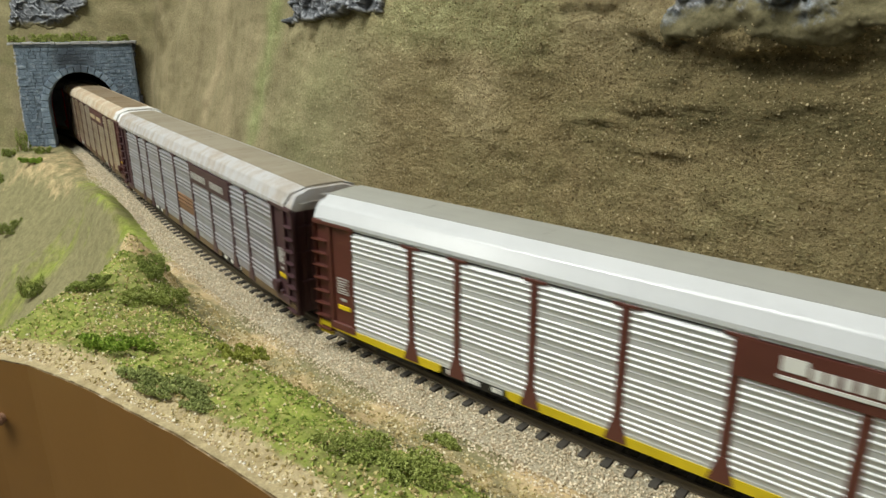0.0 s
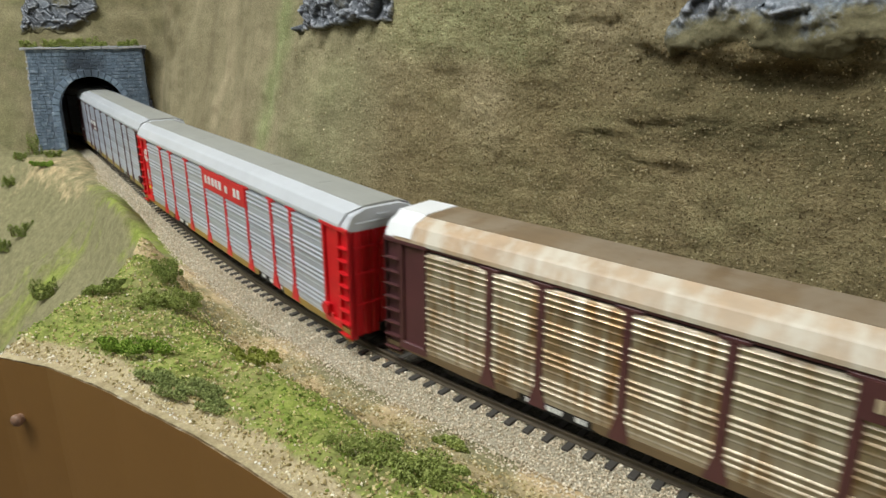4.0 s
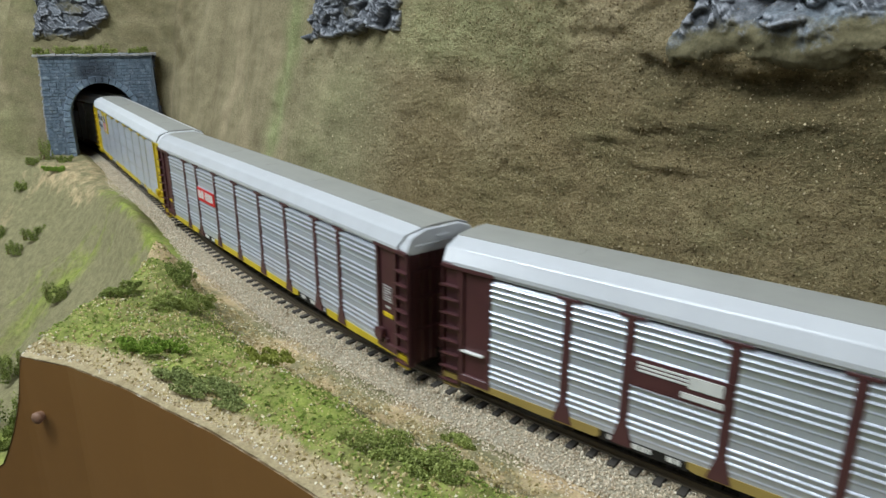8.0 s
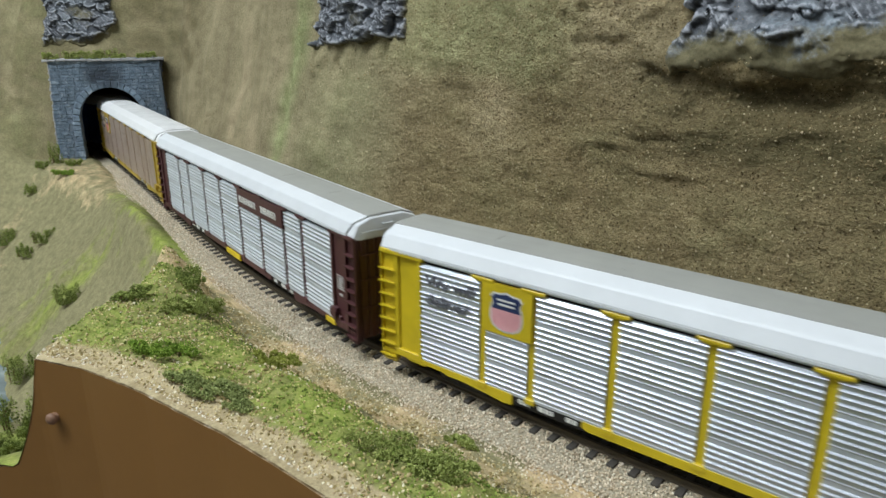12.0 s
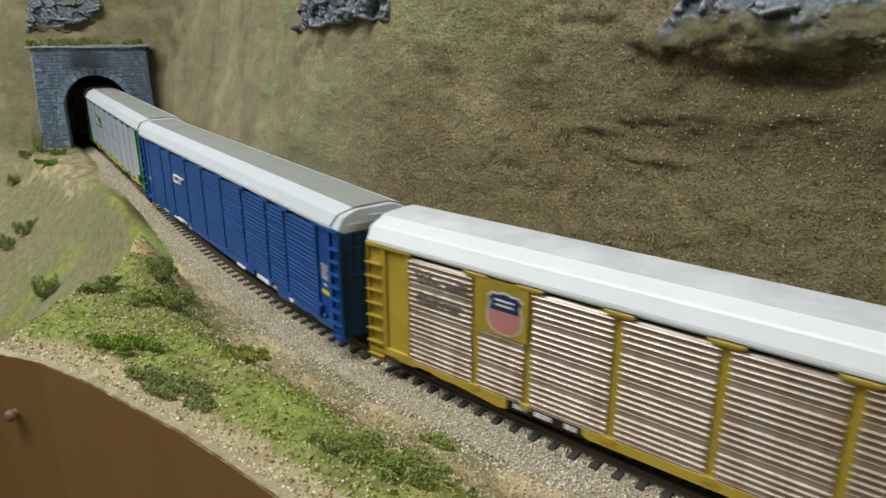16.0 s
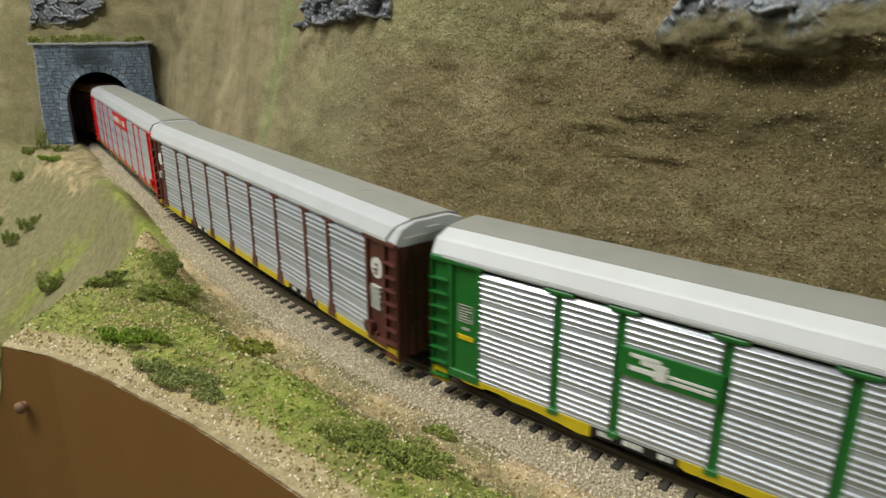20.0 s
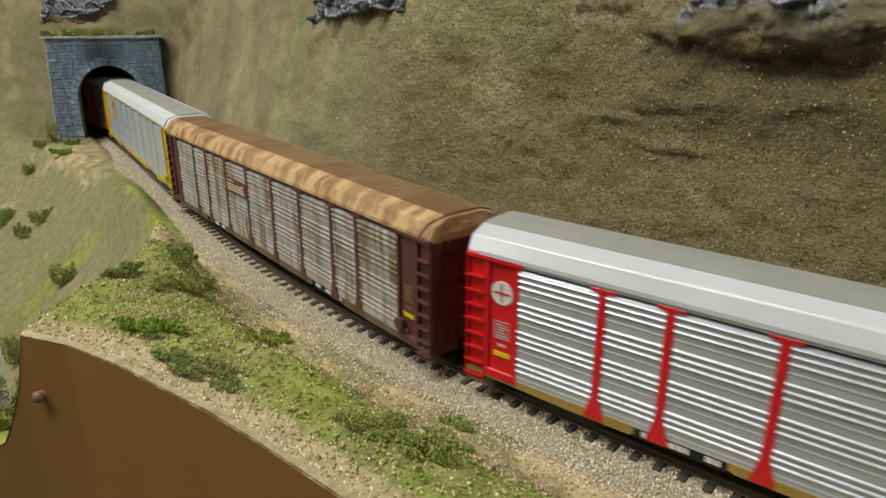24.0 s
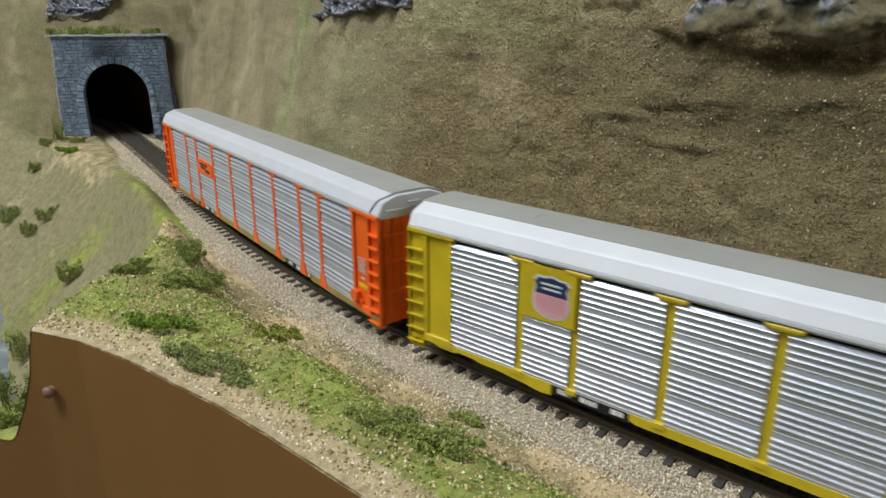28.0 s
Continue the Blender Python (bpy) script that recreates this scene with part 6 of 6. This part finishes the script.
# ---------------------------------------------------------------- plants
def grain(r, rnd, flat=0.7):
    """A rough little lump: an uneven octahedron."""
    a = [rnd.uniform(0.6, 1.2) * r for _ in range(6)]
    q = Euler((rnd.uniform(0, 6.3), rnd.uniform(0, 6.3), rnd.uniform(0, 6.3))).to_matrix()
    v = [q @ Vector(p) for p in ((a[0], 0, 0), (-a[1], 0, 0), (0, a[2], 0), (0, -a[3], 0), (0, 0, a[4] * flat), (0, 0, -a[5] * flat))]
    return v, OCTA


OCTA = [(0, 2, 4), (2, 1, 4), (1, 3, 4), (3, 0, 4), (2, 0, 5), (1, 2, 5), (3, 1, 5), (0, 3, 5)]


def scatter(name, places, sizes, material, seed, label, category):
    """Many loose grains in one mesh, half sunk in what they lie on."""
    rnd = random.Random(seed)
    verts, faces = [], []
    for (x, y, z), r in zip(places, sizes):
        v, f = grain(r, rnd)
        n = len(verts)
        verts += [(x + p.x, y + p.y, z + p.z) for p in v]
        faces += [(a + n, b + n, c + n) for a, b, c in f]
    ob = new(name, mesh_of(name, verts, faces, material))
    return tagged(ob, label, category, "", "stuff")


def build_bush(x, y, w, dpt, h, turn, material, seed, label, base=None):
    """A clump of foam: lobes of many small flakes round a few short twigs."""
    rnd = random.Random(seed)
    if base is None:
        base = float(ground_height(np.array([x]), np.array([y]))[0][0])
    bush = tagged(new("shrub"), label, "shrub", "scenic shrubs")
    bush.matrix_basis = pose(x, y, base, 0, 0, turn)
    lobes = [((-0.9 + 1.8 * (i + rnd.uniform(0.1, 0.9)) / 18) * w / 2, rnd.uniform(-0.85, 0.85) * dpt / 2, rnd.uniform(0.0, 0.60) * h, rnd.uniform(0.20, 0.50)) for i in range(18)]
    verts, faces = [], []
    count = int(1100 + 7000000 * w * dpt)
    for _ in range(count):
        lx, ly, lz, k = rnd.choice(lobes)
        u = Vector((rnd.gauss(0, 1), rnd.gauss(0, 1), rnd.gauss(0, 1))).normalized() * (rnd.uniform(0.55, 1.0))
        px, py, pz = lx + u.x * k * w / 3, ly + u.y * k * dpt / 3, max(0.0002, lz + u.z * k * h * 0.75)
        v, f = grain(rnd.uniform(0.00025, 0.00062), rnd, 0.5)
        n = len(verts)
        verts += [(px + p.x, py + p.y, pz + p.z) for p in v]
        faces += [(a + n, b + n, c + n) for a, b, c in f]
    part_of("foliage", mesh_of("foliage", verts, faces, material), bush)
    twigs = [prism([(lx - 0.0003, 0), (lx + 0.0003, 0), (lx + 0.0002, lz), (lx - 0.0002, lz)], ly - 0.0003, ly + 0.0003, "x") for lx, ly, lz, _ in lobes[:4]]
    twigs = [([(b, a, c) for a, b, c in v], f) for v, f in twigs]
    for data in twigs:
        part_of("twig", mesh_of("twig", *data, M["liner"]), bush)
    return bush


BUSHES = [
    (-0.0770, 0.2350, 0.020, 0.010, 0.006, -25, "bush_olive", "yellowish olive low shrub on the turf bank"),
    (-0.0160, 0.1700, 0.042, 0.018, 0.008, -25, "bush", "olive spreading shrub near the fascia"),
    (-0.0960, 0.2085, 0.046, 0.012, 0.006, -28, "bush_grey", "grey-green creeping shrub on the bank's edge"),
    (-0.1290, 0.2850, 0.030, 0.013, 0.009, -5, "bush", "mid-green rounded shrub on the knoll"),
    (-0.1225, 0.2300, 0.030, 0.009, 0.007, -5, "bush_bright", "green low shrub near the rim of the valley"),
    (-0.1400, 0.3110, 0.022, 0.012, 0.010, -45, "bush_dark", "dark shrub beside the dirt cutting"),
    (-0.1600, 0.2900, 0.018, 0.010, 0.006, 40, "bush_dark", "dark shrub on the rim of the valley"),
    (-0.1800, 0.2620, 0.014, 0.006, 0.004, 60, "bush", "small shrub hanging on the rim of the valley"),
    (-0.4565, 0.6880, 0.013, 0.012, 0.013, 0, "bush_dark", "small round dark shrub on the valley's slope"),
    (-0.4620, 0.6420, 0.022, 0.014, 0.020, 20, "bush_dark", "leafy dark shrub half way down the slope"),
    (-0.4260, 0.6130, 0.016, 0.012, 0.014, 0, "bush_dark", "lower half of a long dark shrub on the slope"),
    (-0.4080, 0.6210, 0.024, 0.012, 0.015, 30, "bush_dark", "upper half of a long dark shrub on the slope"),
    (-0.3150, 0.4880, 0.020, 0.013, 0.019, 20, "bush_dark", "upright dark shrub on the valley's slope"),
    (-0.3290, 0.4390, 0.024, 0.016, 0.026, 0, "bush_dark", "dark leafy shrub beside the river"),
    (-0.2280, 0.2900, 0.018, 0.014, 0.024, 0, "bush_dark", "dark shrub at the foot of the fascia's edge"),
    (-0.2480, 0.2750, 0.020, 0.014, 0.012, 0, "bush_bright", "grassy green tuft beside the river"),
    (-0.2230, 0.2640, 0.024, 0.014, 0.012, 30, "bush_dark", "dark spreading shrub behind the fascia's low edge"),
    (0.0000, 0.2080, 0.014, 0.006, 0.004, -40, "bush", "low weed tuft at the ballast's edge"),
    (-0.4400, 0.7170, 0.014, 0.010, 0.026, 0, "bush_dark", "dark climbing tuft at the foot of the portal"),
    (-0.4200, 0.7150, 0.016, 0.010, 0.008, 0, "bush_dark", "low dark tuft in front of the portal"),
    (-0.4110, 0.6780, 0.022, 0.012, 0.006, 0, "bush_bright", "bright flat tuft below the portal's corner"),
    (-0.4500, 0.7050, 0.014, 0.010, 0.010, 0, "bush_dark", "small dark tuft beside the portal"),
]
for x, w, h in ((0.09, 0.016, 0.012), (0.29, 0.024, 0.012), (0.43, 0.018, 0.011), (0.55, 0.020, 0.014), (0.66, 0.012, 0.007), (0.84, 0.012, 0.008), (0.92, 0.012, 0.009)):
    (lx, ly), (rx, ry) = PORTAL
    build_bush(lx + (rx - lx) * x - 0.004, ly + (ry - ly) * x + 0.003, w, 0.010, h, 22, M["bush"], 900 + int(100 * x), "green tuft growing on top of the tunnel portal", 0.1128)
for i, (x, y, w, dpt, h, turn, mat, label) in enumerate(BUSHES):
    build_bush(x, y, w, dpt, 1.1 * h, turn, M[mat], 100 + i, label)


# ---------------------------------------------------------------- track, ballast and loose cover
main_track = build_track("main line of steel rails on dark ties", -5.9, 5.9, 0.0, M["tie"], -0.55, 0.30)
side_track = build_track("second track of steel rails on grey ties", 0.05, 5.9, -0.0545, M["tie_grey"], 0.05, 0.42)


def ballast_bed(s0, s1, lo, hi, label, d0=0.0):
    sec = [(-lo - 0.008, -0.0100), (-lo, -0.0052), (-0.016, -0.0036), (0.016, -0.0036), (hi, -0.0052), (hi + 0.008, -0.0100)]
    ob = ribbon("ballast_bed", sec, s0, s1, 0.02, M["ballast_bed"], None, d0)
    return tagged(ob, label, "ballast", "", "structure")


n_ = Nodes("ballast_bed")
_c = n_.ramp(n_.noise(1100, 5, 0.7), [(0.3, linear((0.56, 0.52, 0.44))), (0.55, linear((0.76, 0.72, 0.63))), (0.75, linear((0.90, 0.86, 0.78)))])
n_.bump(n_.noise(1100, 4, 0.7), 0.9, 0.0015)
M["ballast_bed"] = n_.done(_c, 0.95, 0, 0.1)
# Darker than the bed: the shade under the train is put into this colour.
n_ = Nodes("shaded_track_fill")
_c = n_.ramp(n_.noise(900, 5, 0.7), [(0.3, linear((0.19, 0.18, 0.16))), (0.55, linear((0.30, 0.28, 0.245))), (0.78, linear((0.46, 0.43, 0.38)))])
n_.bump(n_.noise(900, 4, 0.7), 0.9, 0.0012)
M["track_fill"] = n_.done(_c, 0.95, 0, 0.1)
_fill = ribbon("ballast_fill", [(-0.0079, -0.0040), (-0.0079, -0.0032), (-0.0040, -0.0029), (0.0040, -0.0029), (0.0079, -0.0032), (0.0079, -0.0040)], -5.9, 5.9, 0.02, M["track_fill"])
tagged(_fill, "dark ballast between the rails, the train's shade in its colour", "ballast", "", "structure")
ballast_bed(-5.9, 5.9, 0.022, 0.027, "pale grey stone ballast under the main track")
ballast_bed(0.03, 5.9, 0.024, 0.016, "pale grey stone ballast under the second track", -0.0545)


def build_ballast_stones():
    rnd = random.Random(11)
    pl, sz = [], []
    for _ in range(52000):
        s = 0.27 - 0.85 * rnd.random() ** 1.6
        d = rnd.uniform(-0.026, 0.036) + rnd.gauss(0, 0.002)
        edge = max(0.0, abs(d) - 0.016)
        x, y, _ = on_track(s, d)
        z = -0.0031 - 0.16 * edge
        if abs(d) < 0.0158 and abs((s + 5.896 + 0.00415) % 0.0083 - 0.00415) < 0.0018:
            continue
        if abs(d) < 0.0082:
            continue
        pl.append((float(x), float(y), z))
        sz.append(rnd.uniform(0.00036, 0.00074))
    return scatter("ballast_stones", pl, sz, M["ballast"], 12, "loose pale grey ballast stones along the track", "ballast")


build_ballast_stones()


def build_turf():
    rnd = random.Random(21)
    xs, ys = [], []
    while len(xs) < 60000:
        x = rnd.uniform(-0.20, 0.10)
        y = float(fascia_y(x)) + rnd.uniform(0.001, 0.16)
        xs.append(x)
        ys.append(y)
    x, y = np.array(xs), np.array(ys)
    z, s, d, e = ground_height(x, y)
    ok = (e < 0.003) & (d > 0.036) & (s > -0.17)
    green = step(0.045, 0.062, d) * step(0.004, 0.02, y - fascia_y(x))
    pick = np.array([rnd.random() for _ in x])
    patch = bumps(x, y, 55, 4, 71.0)
    a = ok & (pick < green * np.clip(0.68 + 0.9 * patch, 0.15, 0.97))
    b = ok & ~a & (pick < 0.95)
    for mask, nm, mat, lab in ((a, "turf_flock", "turf_bits", "green and straw turf flock on the bank"), (b, "straw_flock", "straw_bits", "tan straw and dirt crumbs on the bank")):
        pl = list(zip(x[mask].tolist(), y[mask].tolist(), z[mask].tolist()))
        scatter(nm, pl, [0.0003 + 0.0007 * rnd.random() ** 2 for _ in pl], M[mat], 31, lab, "turf")


build_turf()
build_crumbs()


def build_grit():
    """Loose grit glued to the hill's face, thickest on its gritty part."""
    rnd = random.Random(41)
    me = hill.data
    co = np.empty(len(me.vertices) * 3, dtype=np.float32)
    me.vertices.foreach_get("co", co)
    co = co.reshape(-1, 3)
    s, d = track_sd(co[:, 0].astype(float), co[:, 1].astype(float))
    ok = np.where((s > -0.22) & (s < 0.34) & (co[:, 2] > 0.02) & (co[:, 2] < 0.19) & (d > -0.2))[0]
    w = step(-0.20, 0.02, s[ok]) + 0.08
    pick = np.random.RandomState(3).choice(ok, 52000, p=w / w.sum())
    pl, sz = [], []
    for i in pick:
        x, y, z = co[i]
        pl.append((float(x) + rnd.uniform(-0.0010, 0.0010), float(y) + rnd.uniform(-0.0006, 0.0006), float(z) + rnd.uniform(-0.0009, 0.0009)))
        sz.append(0.00025 + 0.00045 * rnd.random() ** 3)
    scatter("hill_grit", pl, sz, M["grit"], 42, "tan and dark grit stuck to the hillside", "grit")


build_grit()


def motions():
    """The train rolls out of the tunnel and past the camera."""
    ts = [t for t, _ in TRAVEL]
    ss = [v for _, v in TRAVEL]
    for i, car in enumerate(cars):
        ahead = (len(cars) - 1 - i) * CAR_PITCH
        walk(car, [(t, car_pose(s + ahead)) for t, s in zip(ts, ss)])


motions()
